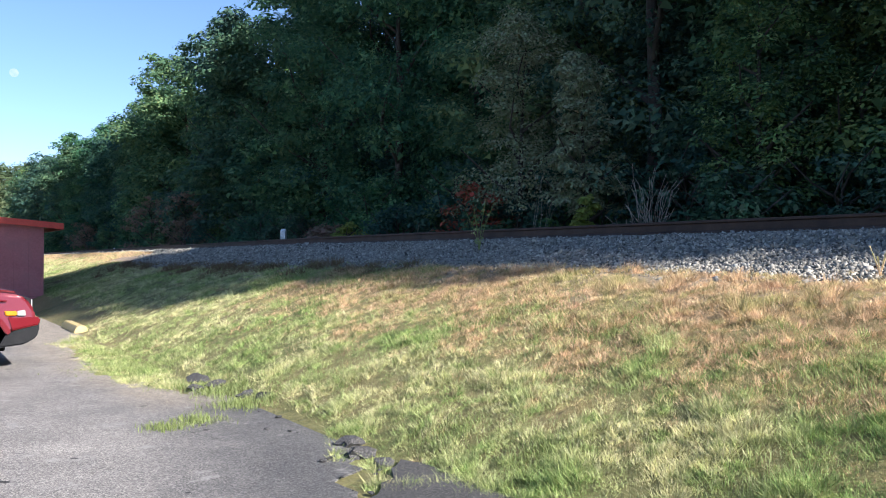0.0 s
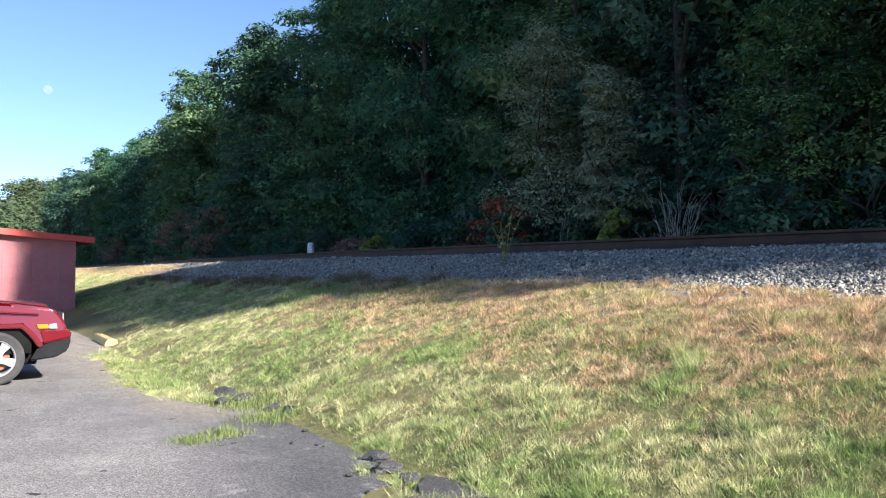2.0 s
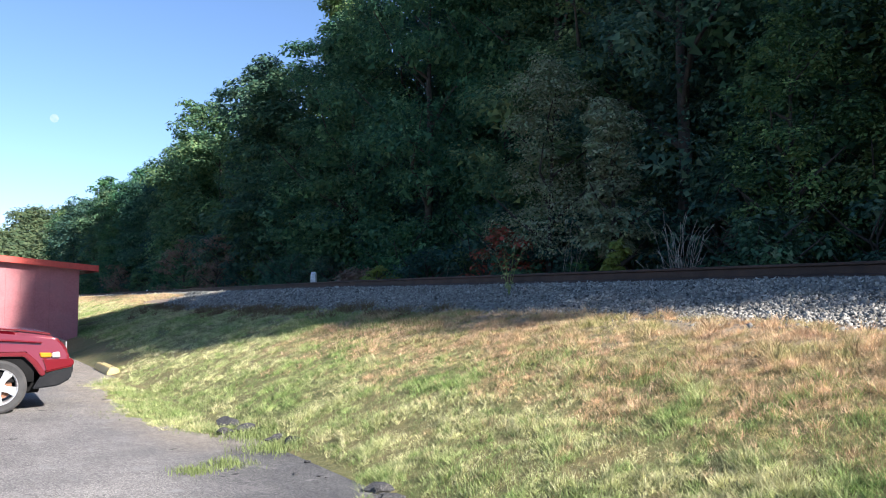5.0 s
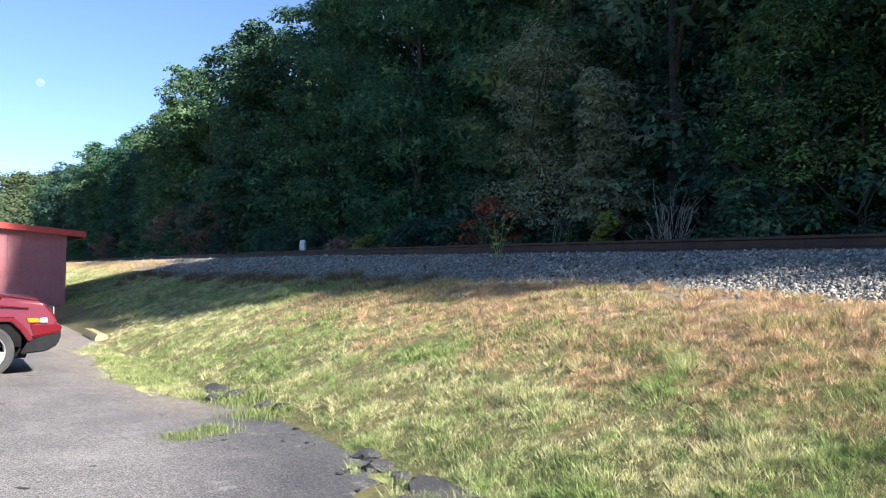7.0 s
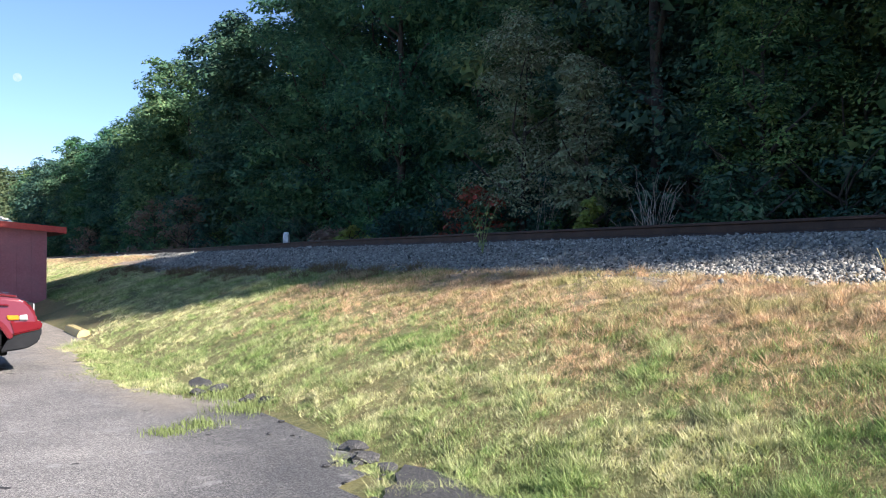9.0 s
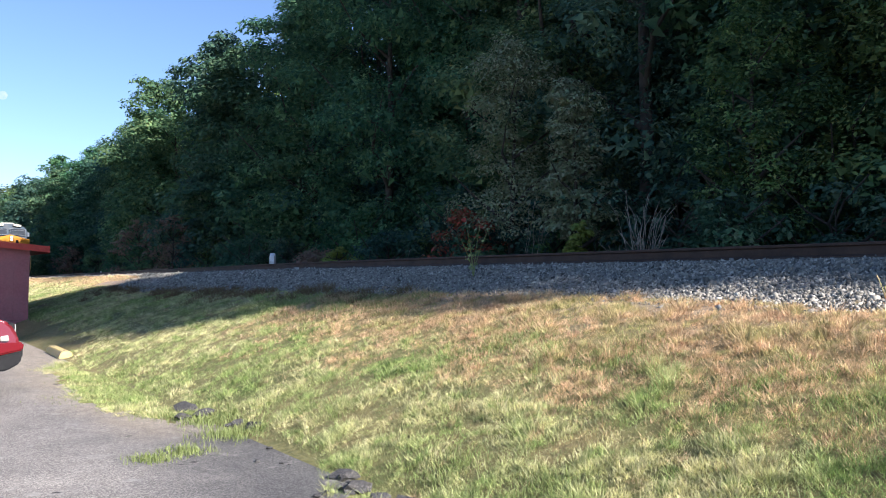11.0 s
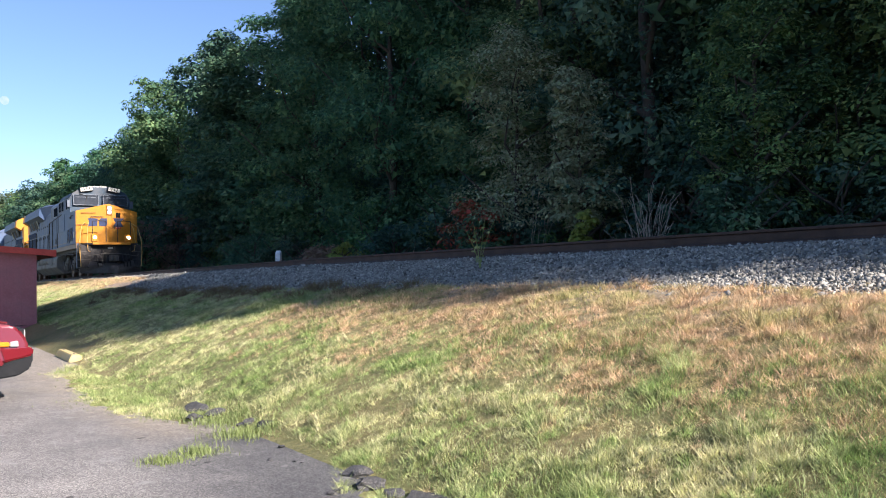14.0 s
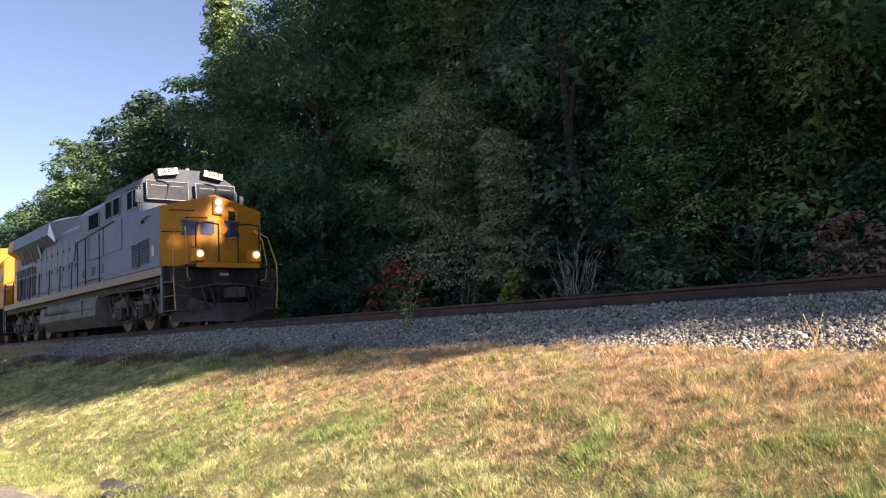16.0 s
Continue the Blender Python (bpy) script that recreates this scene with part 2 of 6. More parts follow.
def make_ground():
    ss = span(-900, -200, 70) + span(-200, -60, 8) + span(-60, 0, 1.5) + span(0, 18, 0.5) + span(18, 40, 0.22) + span(40, 60, 1) + span(60, 200, 10) + span(200, 901, 70)
    qs = span(-900, -200, 70) + span(-200, -40, 8) + span(-40, -6, 1.5) + span(-6, -1.5, 0.5) + span(-1.5, 2, 0.5) + span(2, 9, 0.16) + span(9, 14, 0.6) + span(14, 60, 6) + span(60, 901, 60)
    v = []
    for s in ss:
        for q in qs:
            x, y = plan(s, q)
            v.append((x, y, ground_z(s, q)))
    n = len(qs)
    i = np.arange(len(ss) - 1)[:, None] * n + np.arange(n - 1)[None, :]
    f = np.stack([i, i + 1, i + n + 1, i + n], -1).reshape(-1, 4)
    m, nt, b = material("grassy_soil", 0.95)
    g = nt.nodes.new("ShaderNodeNewGeometry")
    pos = g.outputs["Position"]
    big = noise_node(nt, 0.45, 6, 0.6, pos)
    fine = noise_node(nt, 14, 5, 0.7, pos)
    c = ramp(nt, big, [(0.3, (0.11, 0.125, 0.035)), (0.5, (0.19, 0.175, 0.065)), (0.68, (0.25, 0.19, 0.085))])
    # bare sandy dirt below the ballast
    dot = nt.nodes.new("ShaderNodeVectorMath")
    dot.operation = "DOT_PRODUCT"
    nt.links.new(pos, dot.inputs[0])
    dot.inputs[1].default_value = (TN.x, TN.y, 0)
    add = nt.nodes.new("ShaderNodeMath")
    add.operation = "MULTIPLY_ADD"
    nt.links.new(noise_node(nt, 0.8, 5, 0.65, pos), add.inputs[0])
    add.inputs[1].default_value = 2.6
    nt.links.new(dot.outputs["Value"], add.inputs[2])
    mr = nt.nodes.new("ShaderNodeMapRange")
    q0 = TA.dot(TN) + 1.3
    mr.inputs["From Min"].default_value, mr.inputs["From Max"].default_value = q0 + 3.5, q0 + 4.5
    mr.inputs["To Min"].default_value, mr.inputs["To Max"].default_value = 1.0, 0.0
    nt.links.new(add.outputs[0], mr.inputs["Value"])
    c = mix(nt, mr.outputs[0], c, ramp(nt, noise_node(nt, 3, 5, 0.6, pos), [(0.35, (0.27, 0.20, 0.14)), (0.65, (0.42, 0.33, 0.25))]))
    c = mix(nt, 0.75, c, ramp(nt, fine, [(0.3, (0.4, 0.4, 0.38)), (0.7, (1.3, 1.3, 1.3))]), "MULTIPLY")
    nt.links.new(c, b.inputs["Base Color"])
    bump(nt, b, fine, 0.8, 0.05)
    ob = mesh_np("ground", np.array(v), f, m)
    ob.data.polygons.foreach_set("use_smooth", [True] * len(ob.data.polygons))
    tagged(ob, "grassy soil bank rising from the lot to the railway", "ground", kind="structure")


make_ground()


# ---- trees ----
def leaf_shapes(rng, P, Nn, size, droop, fold=True):
    """Folded diamonds (or plain triangles) at P, facing Nn."""
    Nn = Nn / np.linalg.norm(Nn, axis=1)[:, None]
    k = len(P)
    t = rng.normal(size=(k, 3)) + np.array((0, 0, -droop))
    t -= Nn * (t * Nn).sum(1)[:, None]
    t /= np.linalg.norm(t, axis=1)[:, None]
    w = np.cross(Nn, t)
    L = size * (0.6 + 0.8 * rng.random((k, 1)))
    W = L * (0.22 + 0.15 * rng.random((k, 1)))
    up = Nn * L * 0.12
    if not fold:
        V = np.stack([P - t * L * 0.45 + w * W * 1.3, P + t * L * 0.65, P - t * L * 0.45 - w * W * 1.3], 1).reshape(-1, 3)
        return V, np.arange(k * 3).reshape(-1, 3)
    V = np.stack([P - t * L * 0.5, P + w * W + up, P + t * L * 0.5, P - w * W + up], 1).reshape(-1, 3)
    i = np.arange(k)[:, None] * 4
    F = np.concatenate([i + np.array([[0, 1, 2]]), i + np.array([[0, 2, 3]])], 1).reshape(-1, 3)
    return V, F


def crown_arrays(rng, blobs, total, size, droop=0.0, flat=0.68, fold=True, core=0):
    """Leaves over the upper shell of many small sprays (x, y, z, radius); core: large inner leaves that close each spray."""
    P, Nn, C, Cn, Cs = [], [], [], [], []
    per = total / sum(b[3] ** 2 for b in blobs)
    for bx, by, bz, br in blobs:
        k = max(3, int(per * br * br))
        d = rng.normal(size=(k, 3))
        d /= np.linalg.norm(d, axis=1)[:, None]
        d[:, 2] = np.where(d[:, 2] < -0.3, -d[:, 2] * 0.6, d[:, 2])
        r = br * (0.66 + 0.44 * rng.random((k, 1)) ** 0.8)
        c = np.array((bx, by, bz))
        P.append(c + d * r * np.array((1, 1, flat)))
        Nn.append(d + np.array((0, 0, 0.75)) + rng.normal(size=(k, 3)) * 0.35)
        if core:
            C.append(c + rng.normal(size=(core, 3)) * br * np.array((0.26, 0.26, 0.17)))
            Cn.append(rng.normal(size=(core, 3)))
            Cs.append(np.full((core, 1), min(br, 1.3) * 0.21))
    V, F = leaf_shapes(rng, np.concatenate(P), np.concatenate(Nn), size, droop, fold)
    if core:
        V2, F2 = leaf_shapes(rng, np.concatenate(C), np.concatenate(Cn), np.concatenate(Cs), 0.0, False)
        F = np.concatenate([F, F2 + len(V)])
        V = np.concatenate([V, V2])
    return V, F


def trunk_bm(rng, h, r, limbs, spread):
    bm = bmesh.new()
    pts, x, y = [], 0.0, 0.0
    for i in range(6):
        pts.append(Vector((x, y, h * i / 5)))
        x += rng.normal() * 0.035 * h / 5
        y += rng.normal() * 0.035 * h / 5
    for i in range(5):
        add_cyl(bm, pts[i], pts[i + 1], r * (1 - i / 5.5), r * (1 - (i + 1) / 5.5), 8, False)
    for i in range(limbs):
        k = 0.25 + 0.65 * i / limbs
        a = pts[min(4, int(k * 5))].lerp(pts[min(5, int(k * 5) + 1)], k * 5 % 1)
        ang = i * 2.4 + rng.random()
        L = spread * (1.0 - 0.55 * k)
        mid = a + Vector((math.cos(ang) * L * 0.5, math.sin(ang) * L * 0.5, L * 0.35))
        end = a + Vector((math.cos(ang + 0.3) * L, math.sin(ang + 0.3) * L, L * 0.8))
        add_cyl(bm, a, mid, r * (1 - k) * 0.6 + 0.02, r * (1 - k) * 0.35 + 0.015, 6, False)
        add_cyl(bm, mid, end, r * (1 - k) * 0.35 + 0.015, 0.012, 5, False)
    return bm


def make_tree(seed, h, rad, base, per, size, leaf, nblob, droop=0.0, label="", name="tree", shape="oval", hole=0.15, fold=True, core=36):
    rng = np.random.default_rng(seed)
    blobs = []
    lean = rng.normal(size=2) * 0.04
    for i in range(nblob):
        k = (i + rng.random()) / nblob
        z = base + (h - base) * k
        prof = {"oval": math.sin(math.pi * (0.14 + 0.8 * k)) ** 0.7, "cone": (1 - k) ** 0.7 + 0.1, "column": (0.75 + 0.3 * math.sin(9 * k)) * (1 - k ** 5) + 0.1}[shape]
        ang = rng.random() * 2 * math.pi
        lobe = 0.8 + 0.28 * math.sin(3 * ang + seed) + 0.18 * math.sin(7 * k * 3 + 2 * ang)
        rr = rad * prof * lobe * (1.0 if rng.random() > hole else 0.55) * (0.75 + 0.3 * rng.random())
        br = (0.09 + 0.09 * rng.random()) * rad * 2 * (0.75 + 0.5 * prof)
        blobs.append((math.cos(ang) * rr + lean[0] * z, math.sin(ang) * rr + lean[1] * z, z, br))
    V, F = crown_arrays(rng, blobs, per, size, droop, fold=fold, core=core)
    root = thing(name, None, label, "tree" if name == "tree" else "shrub", "trees of the wood" if name == "tree" else "shrubs of the wood's edge")
    part("trunk", trunk_bm(rng, h * 0.9, 0.012 * h + 0.03, 9, rad * 1.2), "bark", root, smooth_by=60)
    mesh_np("crown", V, F, leaf, root)
    return root


def make_wood():
    """The wooded slope beyond the track, and unseen trees added past the right to shade the line."""
    rng = random.Random(7)
    dark, green = "tall dark green broadleaf tree on the wooded slope", "green leafy tree on the wooded slope"
    near = [
        make_tree(11, 17, 4.0, 0.8, 30000, 0.145, "leaf_dark", 170, label=dark),
        make_tree(12, 18, 3.4, 1.0, 30000, 0.14, "leaf_dark", 170, label=dark, shape="column"),
        make_tree(13, 15, 4.3, 0.6, 30000, 0.145, "leaf_mid", 170, label=green),
        make_tree(14, 16, 3.6, 0.5, 30000, 0.14, "leaf_mid", 170, label=green, shape="column", hole=0.3),
    ]
    big = [
        make_tree(15, 17, 4.2, 0.8, 20000, 0.25, "leaf_dark", 130, label=dark, fold=False),
        make_tree(16, 17, 3.6, 0.8, 20000, 0.25, "leaf_dark", 130, label=dark, shape="column", fold=False),
        make_tree(17, 16, 4.2, 0.6, 20000, 0.25, "leaf_mid", 130, label=green, fold=False),
    ]
    low = [
        make_tree(21, 17, 4.6, 1.0, 7000, 0.38, "leaf_dark", 100, label=dark, fold=False),
        make_tree(22, 18, 4.4, 1.0, 7000, 0.38, "leaf_mid", 100, label=green, shape="column", fold=False),
    ]
    # coarse trees for the added shade casters out of view
    unseen = [
        make_tree(23, 17, 4.8, 0.8, 1800, 1.0, "leaf_dark", 90, label=dark, hole=0.05),
        make_tree(24, 17, 4.8, 0.8, 1800, 1.0, "leaf_mid", 90, label=green, hole=0.05, shape="column"),
    ]
    used = set()

    def put(kind, s, q, sc=1.0, sink=0.1):
        x, y = plan(s, q)
        m = pose(x, y, ground_z(s, q) - sink, 0, 0, rng.uniform(0, 360)) @ Matrix.Diagonal((sc * rng.uniform(0.9, 1.1), sc * rng.uniform(0.9, 1.1), sc, 1))
        if kind not in used:
            used.add(kind)
            kind.matrix_world = m
            return kind
        ob = copy_thing(kind, m)
        ob.matrix_world = m
        return ob

    s = -3.0
    while s < 36:
        put(rng.choice(near), s, -8.8 + rng.uniform(-1.1, 0.9), rng.uniform(0.9, 1.06) * (0.8 if s > 26 else 1.0))
        s += rng.uniform(3.2, 4.2)
    s = -1.0
    while s < 34:
        put(rng.choice(big), s, -13.5 + rng.uniform(-1.2, 1.2), rng.uniform(0.98, 1.12))
        s += rng.uniform(4.0, 5.0)
    s = -125.0
    while s < -4:
        k = 0.80 + 0.065 * smooth(-52, -36, s) + 0.07 * smooth(-17, -7, s)
        put(rng.choice(big if s > -70 else low), s, -8.7 + rng.uniform(-1.3, 1.0), k * rng.uniform(0.93, 1.06))
        s += rng.uniform(3.6, 4.8)
    for row, a, b, k in ((-19, 2, 34, 1.0), (-26, 5, 34, 1.0), (-14, -115, -6, 0.75)):
        s = a
        while s < b:
            put(rng.choice(low), s, row + rng.uniform(-2, 2), k * rng.uniform(0.92, 1.04))
            s += rng.uniform(4.6, 6.0)
    for row, k in ((-20, 0.74), (-27, 0.68)):
        s = -60.0
        while s < 3:
            put(rng.choice(low), s, row + rng.uniform(-1.5, 1.5), k * rng.uniform(0.92, 1.04))
            s += rng.uniform(4.4, 5.6)
    x, y = plan(-10.5, -13.0)
    yel = make_tree(26, 19.5, 2.6, 7.0, 9000, 0.26, "leaf_young", 90, label="tall yellow-green sunlit tree behind the wood's edge", fold=False)
    yel.matrix_world = pose(x, y, ground_z(-10.5, -13.0) - 0.1)
    # unseen trees added past the right, as a run of the wood, to shade the line
    for row, a, b, h in ((-10.6, 36.5, 49.0, 19.0), (-15.5, 36.0, 95.0, 21.0)):
        s = a
        while s < b:
            put(rng.choice(unseen), s, row + rng.uniform(-0.4, 0.4), h / 17.0)
            s += rng.uniform(2.4, 3.4) if row > -15 else rng.uniform(4.5, 6.0)
    # heights of the added row along s, set by where its shade should end
    tops = ((29, 12.0), (33, 12.5), (36, 16.5), (38, 20.4), (40, 22.6), (43.5, 24.2), (47.5, 28.0), (50, 29.6), (52, 29.6), (53.5, 28.8), (54.9, 26.6), (56.0, 22.6), (57.0, 18.4), (60, 17.5), (110, 17.2))
    s, n = 31.0, 0
    while s < 100:
        h = float(np.interp(s, [p[0] for p in tops], [p[1] for p in tops]))
        x, y = plan(s, -6.6)
        m = pose(x, y, ground_z(s, -6.6) - 0.1, 0, 0, 137.5 * n) @ Matrix.Diagonal((0.36, 0.36, h / 17.0, 1))
        copy_thing(unseen[0], m).matrix_world = m
        s, n = s + 1.7, n + 1
    # undergrowth along the edge
    under = [make_tree(61, 3.0, 1.7, 0.1, 1700, 0.18, "leaf_dark", 36, label="dark green undergrowth at the wood's edge", name="shrub"),
             make_tree(62, 2.6, 1.6, 0.1, 1700, 0.17, "leaf_mid", 36, label="green undergrowth at the wood's edge", name="shrub"),
             make_tree(63, 3.4, 1.5, 0.1, 1700, 0.19, "leaf_dark", 36, label="dark green undergrowth at the wood's edge", name="shrub")]
    s = -62.0
    while s < 35:
        put(rng.choice(under), s, -7.2 + rng.uniform(-0.7, 0.5), rng.uniform(0.75, 1.3))
        s += rng.uniform(1.9, 2.9) if s > -20 else rng.uniform(3.0, 4.5)


make_wood()


# ---- track ----
def rail_profile():
    return [(-0.07, 0), (0.07, 0), (0.07, 0.012), (0.012, 0.035), (0.010, 0.125), (0.036, 0.14), (0.037, 0.165), (0.03, 0.173), (-0.03, 0.173), (-0.037, 0.165), (-0.036, 0.14), (-0.010, 0.125), (-0.012, 0.035), (-0.07, 0.012)]


M["rail"] = worn("rusty_rail", [(0.3, (0.04, 0.024, 0.018)), (0.7, (0.085, 0.05, 0.035))], 3, 40, 0.75, 0.2)
M["sleeper"] = worn("creosoted_timber", [(0.3, (0.035, 0.028, 0.022)), (0.7, (0.11, 0.085, 0.065))], 5, 30, 0.9, relief=0.6)
M["ballast_bed"] = worn("ballast_bed", [(0.3, (0.09, 0.09, 0.09)), (0.7, (0.20, 0.195, 0.185))], 5, 18, 0.95, relief=0.9)
M["stone"] = island_mat("crushed_stone", [(0.045, 0.045, 0.042), (0.22, 0.215, 0.19), (0.36, 0.345, 0.30), (0.10, 0.098, 0.09), (0.52, 0.49, 0.42), (0.17, 0.165, 0.145), (0.27, 0.25, 0.21)], 0.85)


def make_track():
    root = thing("railway_track", None, "rusty steel rails on dark timber sleepers in ballast", "railway track", kind="structure")
    ss = span(-240, -60, 6) + span(-60, 90, 3) + [90]
    prof = rail_profile()
    for q in (0.7525, -0.7525):
        bm = bmesh.new()
        rings = []
        for s in ss:
            rings.append([bm.verts.new((*plan(s, q + u), rail_z(s) - 0.173 + v)) for u, v in prof])
        for a, b in zip(rings, rings[1:]):
            for k in range(len(prof)):
                bm.faces.new((a[k], b[k], b[(k + 1) % len(prof)], a[(k + 1) % len(prof)]))
        bmesh.ops.recalc_face_normals(bm, faces=bm.faces[:])
        part("rail", bm, "rail", root)
    me = None
    s, i = -100.0, 0
    rng = random.Random(3)
    while s < 50:
        x, y = plan(s, 0)
        if me is None:
            bm = box(-0.115, 0.115, -1.3, 1.3, -0.18, 0, 0.012)
            ob = part("sleeper", bm, "sleeper", root)
            me = ob.data
        else:
            ob = new("sleeper", me)
            ob.parent = root
        ob.matrix_basis = pose(x + rng.uniform(-0.02, 0.02), y + rng.uniform(-0.02, 0.02), rail_z(s) - 0.185 + rng.uniform(-0.006, 0.004), 0, 0, TRACK_RZ + rng.uniform(-1, 1))
        s += 0.52
    # bed of the ballast
    v = []
    ss = span(-240, -60, 8) + span(-60, 90, 1.5) + [90]
    prof = [(3.9, None), (1.75, -0.25), (1.45, -0.225), (1.2, -0.225), (-1.2, -0.225), (-1.6, -0.22), (-3.4, None)]
    for s in ss:
        for q, dz in prof:
            v.append((*plan(s, q), ground_z(s, q) - 0.05 if dz is None else rail_z(s) + dz))
    n = len(prof)
    i = np.arange(len(ss) - 1)[:, None] * n + np.arange(n - 1)[None, :]
    f = np.stack([i, i + 1, i + n + 1, i + n], -1).reshape(-1, 4)
    tagged(mesh_np("ballast_bed", np.array(v), f, "ballast_bed"), "grey crushed-stone ballast bed under the rails", "ballast", kind="structure")


make_track()


def bed_z(s, q):
    r = rail_z(s)
    if q > 1.75:
        g = ground_z(s, 3.9) - 0.05
        return r - 0.25 + (g - r + 0.25) * (q - 1.75) / 2.15
    return r - 0.225 - (0.025 * max(0, (q - 1.45) / 0.3))


def make_stones():
    """Angular stones over the near shoulder of the ballast."""
    rng = np.random.default_rng(5)
    octa = np.array([[1, 0.1, 0], [-1, 0, 0.1], [0, 1, 0], [0.1, -1, 0], [0, 0, 1], [0, 0.1, -1]], float) * 0.72
    tri = np.array([[0, 2, 4], [2, 1, 4], [1, 3, 4], [3, 0, 4], [2, 0, 5], [1, 2, 5], [3, 1, 5], [0, 3, 5]])
    S, Q, R = [], [], []
    for a, b, n, r in ((18, 37, 66000, 0.0135), (5, 18, 24000, 0.019), (-6, 5, 9000, 0.026), (-45, -6, 4500, 0.042)):
        S.append(rng.uniform(a, b, n))
        Q.append(rng.uniform(0.78, 3.55, n) + rng.normal(size=n) * 0.06)
        R.append(r * np.exp(rng.normal(size=n) * 0.24))
    # strays at the foot
    S.append(rng.uniform(5, 40, 700)); Q.append(3.4 + np.abs(rng.normal(size=700)) * 0.25); R.append(0.02 * np.exp(rng.normal(size=700) * 0.25))
    S, Q, R = np.concatenate(S), np.concatenate(Q), np.concatenate(R)
    ragged = np.array([0.22 * noise.noise((s * 0.35, 0, 0)) + 0.12 * noise.noise((s * 1.7, 3, 0)) for s in S])
    keep = (Q < 3.35 + ragged) | (rng.random(len(Q)) < 0.12)
    keep &= Q < 2.0 + 1.6 * np.clip((S - 1 + 3 * ragged) / 7, 0, 1)
    keep &= (Q > 1.4) | (rng.random(len(Q)) < 0.5)
    S, Q, R = S[keep], Q[keep], R[keep]
    n = len(S)
    X = np.empty((n, 3))
    for i in range(n):
        x, y = plan(S[i], Q[i])
        z = bed_z(S[i], Q[i])
        if Q[i] > 3.2:
            z = max(z, ground_z(S[i], Q[i]))
        X[i] = x, y, z + R[i] * rng.uniform(-0.3, 0.5)
    A = rng.normal(size=(n, 3, 3))
    Qm = np.linalg.qr(A)[0]
    sc = R[:, None] * np.stack([rng.uniform(0.9, 1.5, n), rng.uniform(0.7, 1.2, n), rng.uniform(0.5, 1.0, n)], 1)
    V = octa[None] + rng.normal(size=(n, 6, 3)) * 0.2
    V = V * (2 * sc)[:, None, :]
    V = np.einsum("nij,nkj->nki", Qm, V) + X[:, None, :]
    F = (np.arange(n)[:, None, None] * 6 + tri[None]).reshape(-1, 3)
    tagged(mesh_np("ballast_stones", V.reshape(-1, 3), F, "stone"), "loose grey and white crushed ballast stones", "gravel", kind="stuff")


make_stones()


# ---- locomotives ----
M["loco_yellow"] = worn("faded_yellow_paint", [(0.3, (0.50, 0.19, 0.009)), (0.7, (0.59, 0.24, 0.014))], 1.2, 25, 0.55, relief=0.06, spec=0.35, dirt=(0.36, 0.17, 0.025), dirt_scale=1.1)
M["loco_grey"] = worn("weathered_grey_paint", [(0.3, (0.062, 0.10, 0.18)), (0.7, (0.12, 0.165, 0.26))], 0.9, 20, 0.58, relief=0.06, spec=0.3, dirt=(0.06, 0.064, 0.07), dirt_scale=0.9)
M["loco_blue"] = worn("dull_blue_paint", [(0.3, (0.03, 0.052, 0.076)), (0.7, (0.05, 0.08, 0.11))], 1.0, 25, 0.65, relief=0.06, dirt=(0.10, 0.10, 0.10), spec=0.25)
M["loco_navy"] = worn("navy_paint", [(0.3, (0.025, 0.035, 0.085)), (0.7, (0.04, 0.055, 0.12))], 2, 25, 0.4, relief=0.05)
M["loco_black"] = worn("grimy_black_steel", [(0.3, (0.012, 0.012, 0.014)), (0.7, (0.032, 0.031, 0.031))], 3, 30, 0.7, 0.0, dirt=(0.085, 0.07, 0.058), spec=0.25)
M["truck_grey"] = worn("dusty_truck_steel", [(0.3, (0.035, 0.034, 0.034)), (0.7, (0.09, 0.085, 0.078))], 3, 30, 0.75, 0.1, dirt=(0.10, 0.08, 0.06))
M["tank_grey"] = worn("dusty_tank_grey", [(0.3, (0.13, 0.128, 0.125)), (0.7, (0.21, 0.205, 0.195))], 1.2, 20, 0.75, relief=0.08, spec=0.25, dirt=(0.09, 0.07, 0.055))
M["sill_tan"] = worn("rusty_tan_sill", [(0.3, (0.17, 0.115, 0.08)), (0.7, (0.26, 0.19, 0.14))], 2, 20, 0.6, dirt=(0.17, 0.09, 0.06), dirt_scale=2)
M["plow"] = worn("scuffed_plow_steel", [(0.3, (0.10, 0.092, 0.088)), (0.7, (0.17, 0.155, 0.145))], 2, 20, 0.6, 0.1, dirt=(0.07, 0.06, 0.05))
M["wheel_rust"] = worn("rusty_wheel", [(0.3, (0.10, 0.06, 0.045)), (0.7, (0.20, 0.13, 0.10))], 4, 30, 0.7, 0.3)
M["rail_yellow"] = worn("yellow_handrail", [(0.3, (0.48, 0.26, 0.05)), (0.7, (0.58, 0.38, 0.12))], 5, 30, 0.5)
M["dark_glass"] = worn("dark_window_glass", [(0.3, (0.012, 0.016, 0.024)), (0.7, (0.02, 0.026, 0.036))], 0.8, 3, 0.35, relief=0.01, spec=0.0)
M["windshield_glass"] = worn("dusty_windshield_glass", [(0.3, (0.022, 0.028, 0.038)), (0.7, (0.05, 0.058, 0.068))], 1.5, 3, 0.12, relief=0.01, spec=0.3)
M["seal"] = worn("grey_window_rim", [(0.3, (0.07, 0.09, 0.12)), (0.7, (0.11, 0.135, 0.165))], 3, 30, 0.45)
M["board_white"] = glow("lit_number_board", (0.40, 0.39, 0.32), 0.15)
M["lamp"] = glow("lit_headlamp", (1.0, 0.82, 0.52), 6.0)
M["lamp_head"] = glow("lit_headlamp_pair", (1.0, 0.80, 0.50), 3.0)
